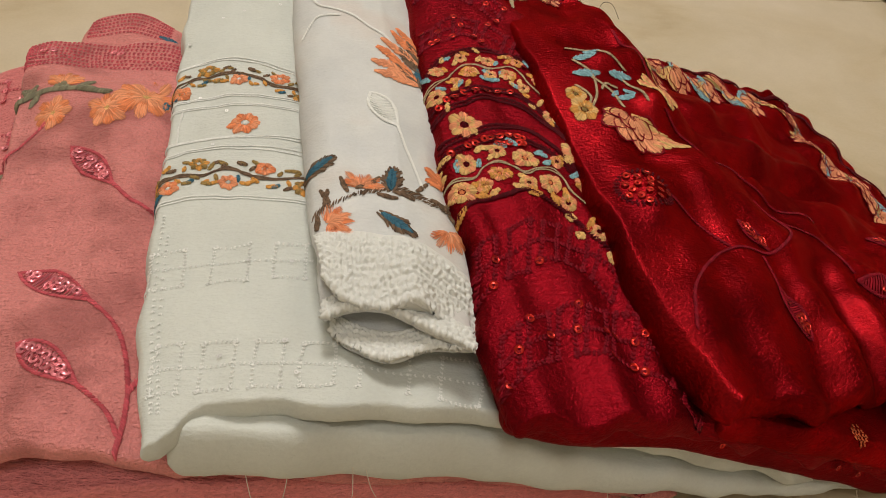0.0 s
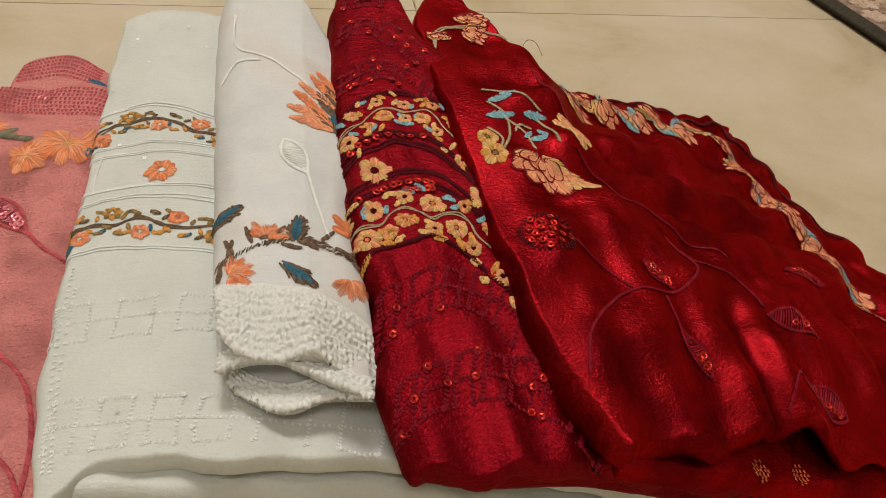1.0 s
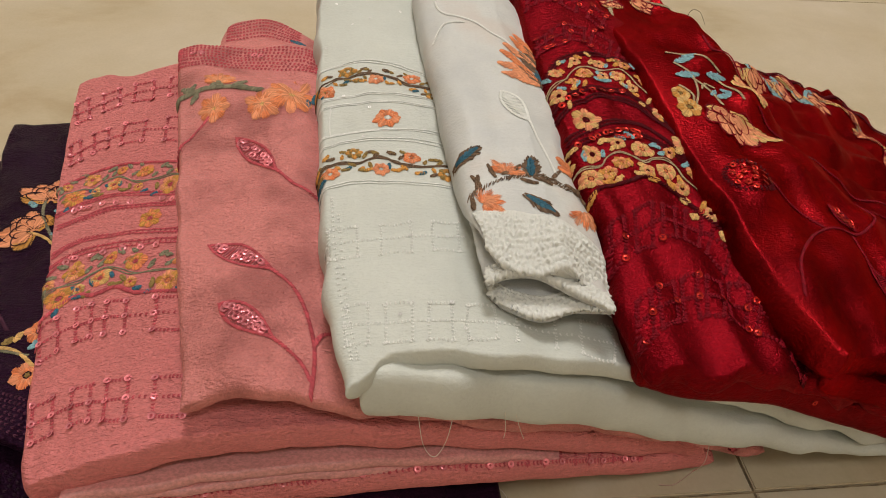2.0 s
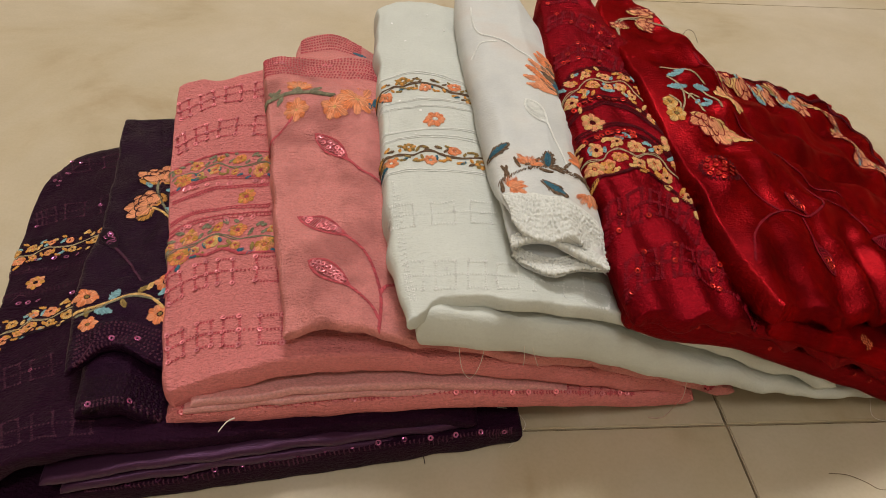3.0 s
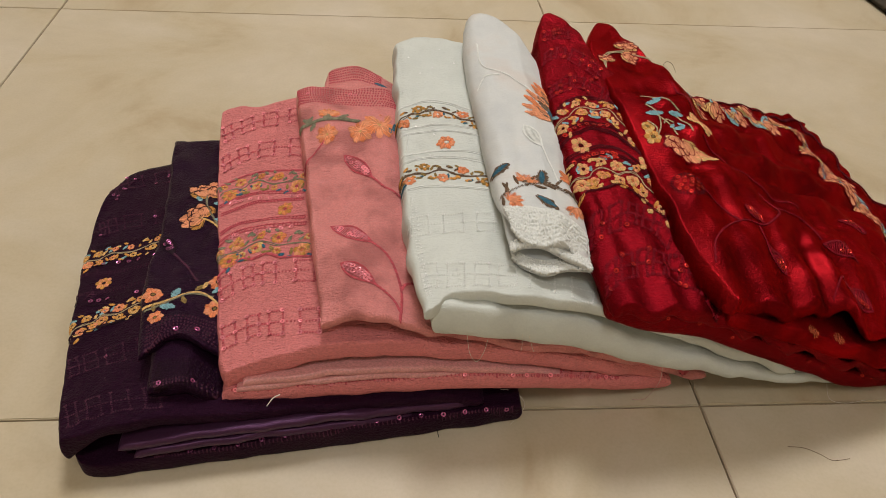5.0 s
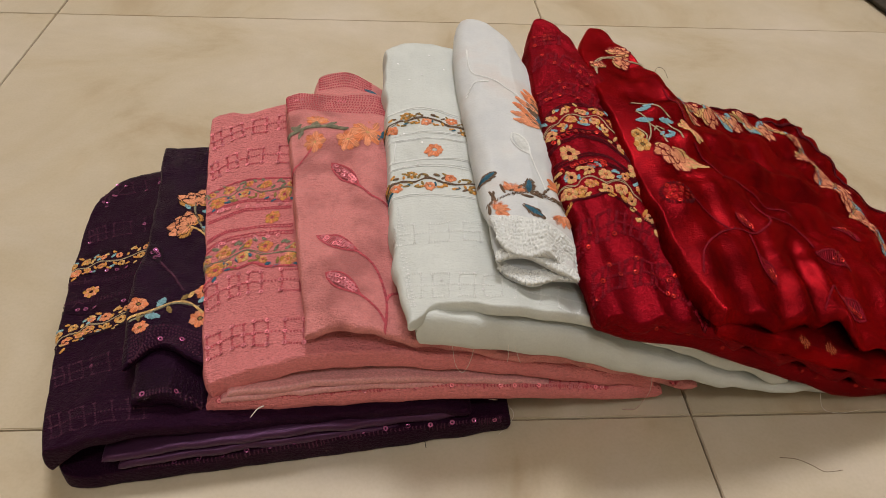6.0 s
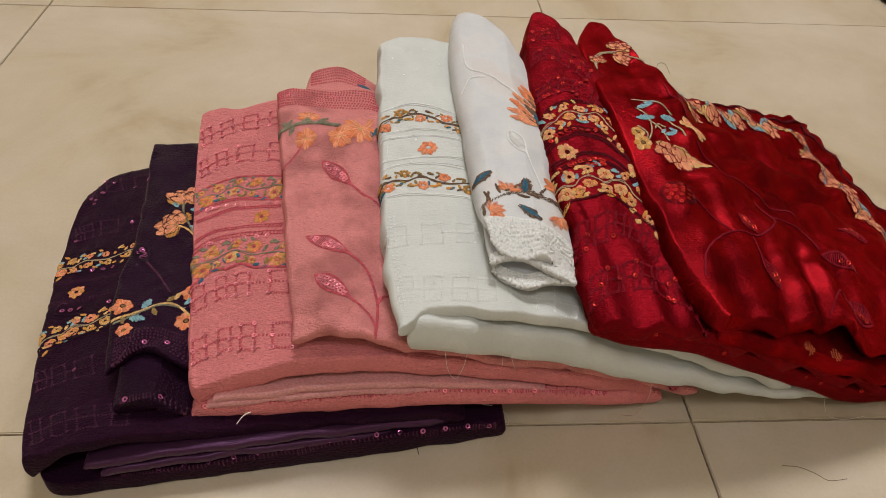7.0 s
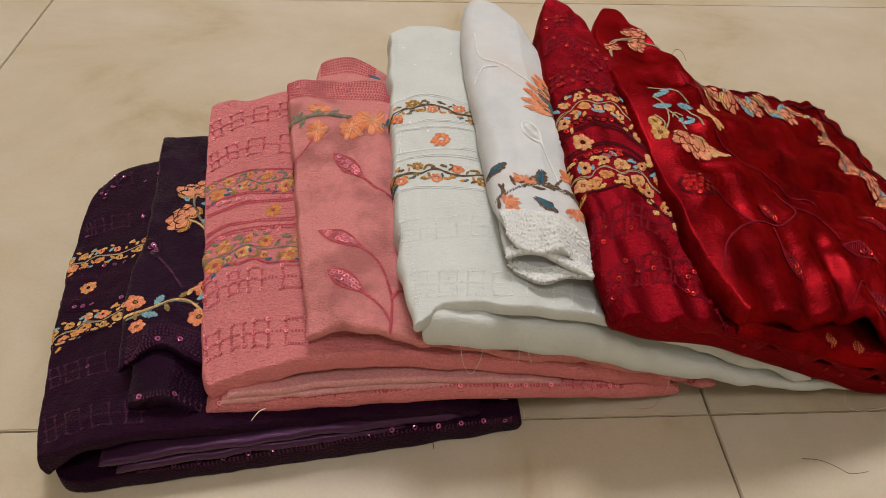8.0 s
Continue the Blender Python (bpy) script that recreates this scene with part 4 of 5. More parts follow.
stem(T, c, [(-0.3390, 0.1530), (-0.3352, 0.1300), (-0.3208, 0.1039)], GREY)
stem(T, c, [(-0.3400, 0.1180), (-0.3300, 0.1140), (-0.3208, 0.1039)], TAN)
for x, y, a in ((-0.3322, 0.1349, 0.4), (-0.3290, 0.1163, 0.1), (-0.3405, 0.1362, 2.2), (-0.324, 0.125, 1.2)):
    leaf(T, c, x, y, a, 0.0065, 0.0036, [SKY])
sequin_leaf(T, c, (-0.360, 0.101), (-0.350, 0.085), 0.009, DARK_T, "purple", 0.4)
stem(T, c, [(-0.3500, 0.0857), (-0.340, 0.073), (-0.3294, 0.0570)], PURPLE_T)
stem(T, c, [(-0.3576, 0.0340), (-0.3446, 0.0397), (-0.3315, 0.0478), (-0.3225, 0.046), (-0.3140, 0.0380)], TAN, 0.0008)
stem(T, c, [(-0.356, 0.0318), (-0.3446, 0.0378), (-0.3315, 0.0462), (-0.318, 0.044)], GREY, 0.0006)
for x, y, a, m in ((-0.3425, 0.043, 1.25, SKY), (-0.3480, 0.0345, 0.0, SKY), (-0.3300, 0.050, 0.5, OLIVE), (-0.3250, 0.0505, 1.1, TAN), (-0.336, 0.043, -1.1, OLIVE), (-0.352, 0.037, -1.4, OLIVE), (-0.319, 0.047, 0.7, SKY)):
    leaf(T, c, x, y, a, 0.0095 if m is SKY else 0.006, 0.0045 if m is SKY else 0.003, [m])
for x, y, rad, n in ((-0.3535, 0.0440, 0.0062, 6), (-0.3165, 0.0560, 0.0058, 6), (-0.3155, 0.0345, 0.0066, 7), (-0.3490, 0.0265, 0.0050, 6)):
    flower(T, c, x, y, rad, [ORANGE, PEACH, OLIVE], n, random.random() * 6)
stitch_row(T, c, between([(-0.3505, 0.0035), (-0.3347, 0.0145), (-0.3100, 0.0075), (-0.29, 0.004)], [(-0.3530, 0.0200), (-0.3305, 0.0275), (-0.3112, 0.0232), (-0.29, 0.022)], 7), 0.0019, 0.0011, PURPLE_T, "hem_stitching")
sequin_row(T, c, [(-0.345, 0.013), (-0.33, 0.018), (-0.306, 0.013)], 7, "purple", keep=0.6)
stitch_row(T, c, [[(-0.372, 0.2), (-0.345, 0.2), (-0.31, 0.2)]], 0.0022, 0.0009, DARK_T)
c = cloth_of(purple_scarf_under)
stitch_row(T, c, between([(-0.3420, -0.0185), (-0.3244, -0.0170), (-0.30, -0.0185)], [(-0.3425, -0.0020), (-0.3249, -0.0004), (-0.30, -0.0020)], 8), 0.0019, 0.0011, DARK_T, "hem_stitching")
stitch_row(T, c, between([(-0.3420, -0.0175), (-0.3244, -0.0160), (-0.30, -0.0175)], [(-0.3425, -0.0155), (-0.3249, -0.0140), (-0.30, -0.0155)], 2), 0.0019, 0.0011, PURPLE_T, "hem_stitching")
sequin_row(T, c, [(-0.34, -0.0165), (-0.324, -0.015), (-0.305, -0.0165)], 6, "purple", keep=0.5)

# ---- embroidery: pink set ----
T = pink_kurta
c = cloth_of(pink_top)
KO = [(ORANGE, GOLD), (GOLD, PEACH), (TAN, ORANGE)]
vine_band(T, c, [(-0.3255, 0.1300), (-0.3098, 0.1373), (-0.2937, 0.1346), (-0.2702, 0.1260), (-0.250, 0.119)], 0.0090, 6, KO, [OLIVE, GREY, TEAL, GREY], GREY, PINK_T, True, 0.56)
vine_band(T, c, [(-0.3175, 0.0690), (-0.3050, 0.0775), (-0.2867, 0.0766), (-0.2628, 0.0679), (-0.245, 0.062)], 0.0105, 6, KO, [OLIVE, GREY, TEAL, GREY], GREY, PINK_T, True, 0.56)
flower(T, c, -0.2773, 0.1031, 0.0058, [ORANGE, GOLD, PINK_T], 8)
for rows in ([(-0.3245, 0.1185), (-0.3043, 0.1254), (-0.2650, 0.1139)], [(-0.322, 0.1107), (-0.2991, 0.1159), (-0.2650, 0.1068)], [(-0.320, 0.0927), (-0.3042, 0.0985), (-0.2630, 0.0914)], [(-0.3195, 0.0855), (-0.3034, 0.0918), (-0.2620, 0.0855)]):
    rope_row(T, c, [rows, [(x, y + 0.0018) for x, y in rows]], 0.00036, PINK_T, rough=0.0010)
for pts in ([(-0.316, 0.120), (-0.3043, 0.1215), (-0.266, 0.1110)], [(-0.312, 0.089), (-0.3034, 0.0898), (-0.263, 0.0838)]):
    sequin_row(T, c, pts, 12, "pink", keep=0.8)
stem(T, c, [(-0.3165, 0.0580), (-0.3041, 0.0680), (-0.2950, 0.0655), (-0.2856, 0.0665), (-0.275, 0.0610), (-0.255, 0.0560)], PINK_T, 0.0009)
stem(T, c, [(-0.3255, 0.1400), (-0.31, 0.1465), (-0.29, 0.1440), (-0.265, 0.1350)], PINK_T, 0.0006)
for pts, n in (([(-0.333, 0.193), (-0.3062, 0.2036), (-0.270, 0.1968)], 4), ([(-0.3285, 0.1600), (-0.3062, 0.1703), (-0.265, 0.1577)], 4),
               ([(-0.315, 0.0450), (-0.2980, 0.0520), (-0.2803, 0.0505), (-0.250, 0.0440)], 4), ([(-0.3085, 0.0100), (-0.2907, 0.0134), (-0.2726, 0.0117), (-0.246, 0.0072)], 4)):
    stitch_grid(T, c, pts, n, 0.0042, 0.0082, PINK_T, "pink", 0.90, 0.0011, 0.9)
c = cloth_of(pink_bottom)
front_row = [(-0.300, -0.0155), (-0.22, -0.0108), (-0.12, -0.0018), (-0.06, 0.0060)]
for i in range(30):
    q = curve(front_row, (i + 0.5) / 30)
    st = Stitched()
    stitches(st, [(q.x - 0.0006, q.y - 0.0010), (q.x + 0.0006, q.y + 0.0045)], 0.0011, 0.0010, jitter=0.4)
    made = st.lay(c, "stitch_square", T, [PINK_T])
    if i % 3 < 2:
        sequin(made, c, q.x, q.y, "pink", 0.9)
stitch_row(T, c, [front_row], 0.0018, 0.0010, PINK_T)

T = pink_scarf
c = cloth_of(pink_scarf_top)
stitch_row(T, c, between([(-0.2720, 0.1830), (-0.2533, 0.1830), (-0.2297, 0.1797), (-0.2058, 0.1740), (-0.195, 0.172)], [(-0.2745, 0.2010), (-0.2540, 0.2050), (-0.2300, 0.1985), (-0.2060, 0.1940), (-0.195, 0.192)], 8), 0.0016, 0.0012, PINK_T, "hem_stitching")
sequin_row(T, c, [(-0.268, 0.193), (-0.25, 0.197), (-0.23, 0.190)], 8, "pink", keep=0.6)
flower(T, c, -0.2150, 0.1520, 0.0118, [ORANGE, PEACH, TAN], 10, 0.3, double=True, fill=0.85, tall=1.45, label="large orange and gold flower")
flower(T, c, -0.2275, 0.1390, 0.0082, [ORANGE, PEACH, TAN], 8, 0.3, double=True, fill=0.85, tall=1.35, label="large orange and gold flower")
flower(T, c, -0.2498, 0.1420, 0.0078, [ORANGE, PEACH, TAN], 8, 2.4, double=True, fill=0.85, tall=1.3)
flower(T, c, -0.2500, 0.1630, 0.0085, [ORANGE, PEACH, OLIVE], 7, 1.5, 3.2, double=True, fill=0.85, tall=1.3)
stem(T, c, [(-0.2684, 0.1560), (-0.2514, 0.1577), (-0.2286, 0.1500)], GREY, 0.0013)
for x, y, a in ((-0.2620, 0.1584, 2.4), (-0.2590, 0.1570, -1.9), (-0.2540, 0.1590, 0.7), (-0.2430, 0.1565, 0.4), (-0.2401, 0.1555, -0.5), (-0.2655, 0.157, 0.9), (-0.248, 0.158, 2.0), (-0.2073, 0.146, 1.6), (-0.2050, 0.151, 1.4)):
    leaf(T, c, x, y, a, 0.0080, 0.0034, [GREY if x < -0.21 else TEAL])
stem(T, c, [(-0.2518, 0.1368), (-0.2575, 0.1250), (-0.2640, 0.1130)], PINK_T, 0.0006)
for tip, base, pts in (((-0.2374, 0.1188), (-0.2194, 0.0990), [(-0.2194, 0.0990), (-0.2114, 0.0900), (-0.1960, 0.0790)]),
                       ((-0.2439, 0.0614), (-0.2191, 0.0487), [(-0.2191, 0.0487), (-0.2078, 0.0358), (-0.2022, 0.0138), (-0.2033, -0.0050)]),
                       ((-0.2369, 0.0316), (-0.2169, 0.0162), [(-0.2169, 0.0162), (-0.2077, 0.0084), (-0.2032, 0.0002)])):
    sequin_leaf(T, c, tip, base, 0.0090, PINK_T, "pink", 0.75, ROSE_T)
    stem(T, c, pts, PINK_T, 0.0007)
stem(T, c, [(-0.2022, 0.0150), (-0.1994, 0.0200), (-0.1935, 0.0225)], PINK_T, 0.0009)
sequin_leaf(T, c, (-0.012, 0.010), (-0.028, 0.012), 0.010, PINK_T, "pink", 0.9)
stem(T, c, [(-0.028, 0.012), (-0.055, 0.006), (-0.085, 0.012)], PINK_T, 0.0008)
c = cloth_of(pink_scarf_back)
stitch_row(T, c, between([(-0.2520, 0.2120), (-0.2320, 0.2140), (-0.2130, 0.2040)], [(-0.2525, 0.2280), (-0.2320, 0.2330), (-0.2130, 0.2180)], 6), 0.0016, 0.0012, PINK_T, "hem_stitching")
leaf(T, c, -0.2080, 0.2030, 2.6, 0.012, 0.004, [TEAL])

# ---- embroidery: white set ----
T = white_kurta
c = cloth_of(white_top)
WO = [(PEACH, ORANGE), (GOLD, OLIVE), (PEACH, PEACH)]
vine_band(T, c, [(-0.2030, 0.1420), (-0.1898, 0.1501), (-0.1752, 0.1497), (-0.1560, 0.1400), (-0.145, 0.1330)], 0.0082, 5, WO, [OLIVE, GOLD, OLIVE, BROWN, GOLD, OLIVE, TEAL], BROWN, WHITE_T, False, 0.46)
vine_band(T, c, [(-0.2020, 0.0850), (-0.1860, 0.0910), (-0.1693, 0.0883), (-0.1488, 0.0843), (-0.14, 0.083)], 0.0090, 6, WO, [OLIVE, GOLD, OLIVE, BROWN, GOLD, OLIVE, TEAL], BROWN, WHITE_T, False, 0.46)
flower(T, c, -0.1709, 0.1171, 0.0068, [PEACH, ORANGE, WHITE_T], 9)
for rows in ([(-0.2010, 0.1280), (-0.1778, 0.1301), (-0.1450, 0.1211)], [(-0.2005, 0.1090), (-0.1786, 0.1092), (-0.1450, 0.1057)], [(-0.2020, 0.1340), (-0.1776, 0.1359), (-0.145, 0.1262)], [(-0.2005, 0.1020), (-0.1789, 0.1022), (-0.145, 0.0986)],
             [(-0.196, 0.1275), (-0.1965, 0.118), (-0.196, 0.1095)], [(-0.2010, 0.0755), (-0.1798, 0.0768), (-0.1504, 0.0723), (-0.14, 0.072)], [(-0.2020, 0.1570), (-0.1776, 0.1600), (-0.145, 0.145)]):
    rope_row(T, c, [rows, [(x, y + 0.0013) for x, y in rows]], 0.00030, WHITE_T)
for x, y in ((-0.1785, 0.126), (-0.182, 0.105), (-0.19, 0.137), (-0.150, 0.160), (-0.176, 0.200), (-0.152, 0.0455), (-0.172, 0.010), (-0.150, 0.003), (-0.185, 0.194)):
    sequin(T, c, x, y, "clear", 0.45)
stitch_grid(T, c, [(-0.1990, 0.0443), (-0.1715, 0.0453), (-0.145, 0.0462)], 3, 0.0052, 0.0075, WHITE_T, "clear", 0.06, 0.00085, 0.5)
stitch_grid(T, c, [(-0.1920, 0.0070), (-0.1649, 0.0068), (-0.1353, 0.0060), (-0.0907, 0.0055)], 6, 0.0050, 0.0078, WHITE_T, "clear", 0.06, 0.00085, 0.5)
for x, y in ((-0.193, 0.215), (-0.170, 0.222), (-0.160, 0.205), (-0.198, 0.175)):
    sequin(T, c, x, y, "clear", 0.45)
stitch_row(T, c, [[(-0.1955, 0.07), (-0.1935, 0.03), (-0.1890, -0.008)], [(-0.1930, 0.06), (-0.1905, 0.02), (-0.1870, -0.008)]], 0.0025, 0.0010, WHITE_T)

T = white_scarf
c = cloth_of(white_scarf_top)
branch(T, c, [(-0.1440, 0.0505), (-0.1275, 0.0586), (-0.1113, 0.0590), (-0.0935, 0.0505)], BROWN, 0.0014, 0.0009)
branch(T, c, [(-0.1150, 0.0590), (-0.1080, 0.0560), (-0.1000, 0.0545)], BROWN, 0.0010, 0.0006)
for x, y, a in ((-0.139, 0.054, 2.0), (-0.141, 0.053, 1.4), (-0.1330, 0.058, 1.9), (-0.131, 0.060, 0.4), (-0.127, 0.060, 0.9), (-0.118, 0.059, -0.5), (-0.1105, 0.060, 0.9), (-0.106, 0.058, -0.4), (-0.101, 0.056, 0.9), (-0.100, 0.054, -0.7), (-0.096, 0.053, 0.8), (-0.1430, 0.050, -1.6), (-0.124, 0.058, -0.3)):
    leaf(T, c, x, y, a, 0.0080, 0.0015, [BROWN])
flower(T, c, -0.1290, 0.0605, 0.0085, [ORANGE, PEACH, BROWN], 6, 1.3, 2.6, double=True, heart=False, fill=0.5)
flower(T, c, -0.1400, 0.0450, 0.0095, [ORANGE, PEACH, BROWN], 6, 0.2, 2.8, double=True, heart=False, fill=0.5)
flower(T, c, -0.1010, 0.0450, 0.0085, [ORANGE, PEACH, BROWN], 6, -1.3, 2.6, double=True, heart=False, fill=0.5)
flower(T, c, -0.0990, 0.0660, 0.0095, [ORANGE, ORANGE, BROWN], 5, 1.9, 1.8, heart=False)
leaf(T, c, -0.1475, 0.0690, 0.55, 0.0130, 0.0062, [TEAL, BROWN])
leaf(T, c, -0.1190, 0.0585, 1.45, 0.0125, 0.0070, [TEAL, BROWN])
leaf(T, c, -0.1240, 0.0500, -0.75, 0.0165, 0.0058, [TEAL, BROWN])
for x, y, a, m in ((-0.1010, 0.140, 2.2, ORANGE), (-0.1020, 0.136, 2.5, PEACH), (-0.1000, 0.134, 1.9, BROWN), (-0.1060, 0.128, 2.35, ORANGE), (-0.1050, 0.124, 2.7, PEACH), (-0.1040, 0.122, 2.1, ORANGE), (-0.1000, 0.118, 2.3, BROWN), (-0.0990, 0.115, 1.8, TEAL), (-0.1020, 0.128, 2.0, BROWN), (-0.1030, 0.120, 2.9, PEACH), (-0.0985, 0.145, 2.2, ORANGE)):
    leaf(T, c, x, y, a, 0.0185, 0.0050, [m])
sequin_leaf(T, c, (-0.1229, 0.1109), (-0.1142, 0.0913), 0.0085, WHITE_T, "clear", 0.0)
stem(T, c, [(-0.1142, 0.0913), (-0.1110, 0.0765), (-0.1075, 0.0630)], WHITE_T, 0.00042)
stem(T, c, [(-0.1449, 0.2014), (-0.1430, 0.1767), (-0.1260, 0.1623), (-0.1131, 0.1466)], WHITE_T, 0.00042)
stem(T, c, [(-0.1486, 0.1510), (-0.1423, 0.1629), (-0.1332, 0.1634)], WHITE_T, 0.00042)
terry(T, c, [(-0.1412, 0.0222), (-0.1366, 0.0160), (-0.1250, 0.0136), (-0.1130, 0.0146), (-0.1030, 0.0125), (-0.0945, 0.0098)], [(-0.1440, 0.0410), (-0.1340, 0.0405), (-0.1239, 0.0395), (-0.1150, 0.0380), (-0.1050, 0.0350), (-0.0955, 0.0310)], TERRY_T, 9, 1)
c = cloth_of(white_scarf_mid)
terry(T, c, [(-0.1420, 0.0134), (-0.134, 0.0146), (-0.1234, 0.0146), (-0.1115, 0.0099), (-0.0972, 0.0042)], [(-0.1415, 0.0200), (-0.134, 0.0210), (-0.1200, 0.0210), (-0.1085, 0.0180), (-0.0950, 0.0130)], TERRY_T, 4, 2)
c = cloth_of(white_scarf_under)
terry(T, c, [(-0.1397, 0.0156), (-0.1346, 0.0092), (-0.123, 0.0041), (-0.1106, 0.0074), (-0.100, 0.0060)], [(-0.1385, 0.0240), (-0.1330, 0.0185), (-0.122, 0.0145), (-0.1106, 0.0170), (-0.100, 0.0160)], TERRY_T, 5, 3)

# ---- embroidery: red set ----
T = red_kurta
c = cloth_of(red_top)
RO = [(PEACH, TAN), (TAN, PEACH), (PEACH, GOLD)]
vine_band(T, c, [(-0.1030, 0.1060), (-0.0918, 0.1231), (-0.0749, 0.1286), (-0.0600, 0.1220), (-0.0480, 0.0980)], 0.0095, 7, RO, [TAN, SKY, GOLD], BEIGE, RED_T)
vine_band(T, c, [(-0.1010, 0.0610), (-0.0874, 0.0695), (-0.0705, 0.0706), (-0.0546, 0.0651), (-0.0390, 0.0400)], 0.0110, 7, RO, [TAN, SKY, GOLD, TAN], BEIGE, RED_T)
flower(T, c, -0.0894, 0.0925, 0.0066, [PEACH, TAN, RED_T], 8)
flower(T, c, -0.0500, 0.0790, 0.0060, [PEACH, TAN, RED_T], 8)
for rows in ([(-0.1010, 0.0950), (-0.0809, 0.1061), (-0.0642, 0.1016), (-0.0500, 0.0830)], [(-0.1000, 0.0801), (-0.0804, 0.0896), (-0.0634, 0.0882), (-0.0470, 0.0640)], [(-0.1010, 0.1010), (-0.083, 0.1115), (-0.064, 0.108), (-0.0490, 0.0880)], [(-0.1005, 0.0745), (-0.082, 0.083), (-0.062, 0.0815), (-0.0455, 0.0580)], [(-0.102, 0.118), (-0.092, 0.1335), (-0.074, 0.1390), (-0.058, 0.132)]):
    rope_row(T, c, [rows, [(x, y + 0.0020) for x, y in rows]], 0.00045, RED_T, rough=0.0008)
sequin_row(T, c, [(-0.0990, 0.1020), (-0.0849, 0.1100), (-0.0680, 0.1110)], 8, "red")
sequin_row(T, c, [(-0.0970, 0.0775), (-0.0819, 0.0845), (-0.0680, 0.0855)], 10, "red", keep=0.9)
sequin_row(T, c, [(-0.0790, 0.0810), (-0.0690, 0.0820)], 5, "red")
stem(T, c, [(-0.0995, 0.0490), (-0.0900, 0.0560), (-0.0790, 0.0580), (-0.0720, 0.0610), (-0.0593, 0.0550), (-0.0510, 0.0450), (-0.0400, 0.0300)], RED_T, 0.0008)
for pts, n, hh in (([(-0.0990, 0.1845), (-0.0814, 0.1879), (-0.0620, 0.165)], 4, 0.006), ([(-0.1005, 0.1475), (-0.0793, 0.1552), (-0.0560, 0.135)], 5, 0.0065),
                   ([(-0.0945, 0.0290), (-0.0720, 0.0405), (-0.0525, 0.0383), (-0.0360, 0.0160)], 6, 0.0085), ([(-0.0905, -0.0010), (-0.0681, 0.0100), (-0.0462, 0.0085), (-0.0210, -0.0060)], 7, 0.0085), ([(-0.0955, 0.2105), (-0.0760, 0.2110)], 2, 0.005)):
    stitch_grid(T, c, pts, n, 0.0036, hh, WINE_T, "red", 0.42, 0.0013, 0.9)
c = cloth_of(red_bottom)
sequin_row(T, c, [(-0.06, -0.0069), (0.02, 0.0005), (0.11, 0.0070), (0.15, 0.013)], 22, "red", keep=0.7, size=0.8)
c = cloth_of(red_top)
stitch_row(T, c, [[(-0.02, -0.004), (0.03, 0.0), (0.12, 0.008)], [(-0.015, 0.003), (0.03, 0.007), (0.12, 0.015)]], 0.0038, 0.0012, CORAL_T)

T = red_scarf
c = cloth_of(red_scarf_top)
lotus(T, c, -0.0235, 0.0985, 0.0165, [PEACH, TAN, WINE_T], -1.75, 2.7, 6, "large peach and yellow lotus flower", 0.25)
leaf(T, c, -0.0210, 0.0960, -0.28, 0.0235, 0.0062, [PEACH, TAN])
leaf(T, c, -0.0225, 0.0970, -0.62, 0.0180, 0.0058, [PEACH, TAN])
for x, y, a, ln in ((-0.0080, 0.1300, -0.5, 0.0080), (-0.0105, 0.1265, -0.7, 0.0085), (-0.0060, 0.1240, -0.6, 0.0090), (-0.0085, 0.1200, -0.75, 0.0085), (-0.0035, 0.1180, -0.6, 0.0090), (-0.0055, 0.1145, -0.7, 0.0080)):
    leaf(T, c, x, y, a, ln, 0.0048, [PEACH, TAN])
for x, y, a, ln, w in ((-0.0390, 0.1310, 0.40, 0.0125, 0.0058), (-0.0330, 0.1375, 0.15, 0.0085, 0.0036), (-0.0420, 0.1205, 0.25, 0.0140, 0.0058), (-0.0245, 0.1255, 0.05, 0.0110, 0.0056), (-0.0245, 0.1095, 0.35, 0.0085, 0.0060), (-0.0265, 0.1110, 0.9, 0.0060, 0.0034), (-0.0200, 0.1175, -0.9, 0.0065, 0.0030)):
    leaf(T, c, x, y, a, ln, w * 0.72, [SKY])
for pts in ([(-0.0390, 0.1300), (-0.0330, 0.1230), (-0.0330, 0.1120), (-0.0380, 0.1010)], [(-0.0330, 0.1200), (-0.0260, 0.1150), (-0.0240, 0.1040)], [(-0.0420, 0.1130), (-0.0370, 0.1080), (-0.0400, 0.1000)], [(-0.0400, 0.1400), (-0.0320, 0.1420), (-0.0240, 0.1360), (-0.0160, 0.1290)], [(-0.0180, 0.1240), (-0.0140, 0.1170), (-0.0130, 0.1070)], [(-0.0300, 0.1150), (-0.0270, 0.1190), (-0.0225, 0.1180)]):
    stem(T, c, pts, BEIGE, 0.00042)
flower(T, c, -0.0420, 0.0985, 0.0065, [TAN, GOLD, OLIVE], 6)
flower(T, c, -0.0435, 0.1075, 0.0050, [GOLD, TAN, OLIVE], 5)
lotus(T, c, -0.0330, 0.2120, 0.0125, [PEACH, TAN, WINE_T], 1.0, 2.4, 6)
lotus(T, c, -0.0360, 0.2040, 0.0135, [PEACH, TAN, WINE_T], -0.35, 2.0, 6)
lotus(T, c, -0.0500, 0.1900, 0.0090, [PEACH, TAN, WINE_T], 1.7, 2.2, 5)
for pts in ([(-0.0540, 0.1800), (-0.0500, 0.1960), (-0.0400, 0.2060), (-0.0250, 0.2050), (-0.0130, 0.1960)], [(-0.0540, 0.1830), (-0.0510, 0.1980), (-0.0400, 0.2075), (-0.0300, 0.2090)]):
    stem(T, c, pts, BEIGE, 0.00055)
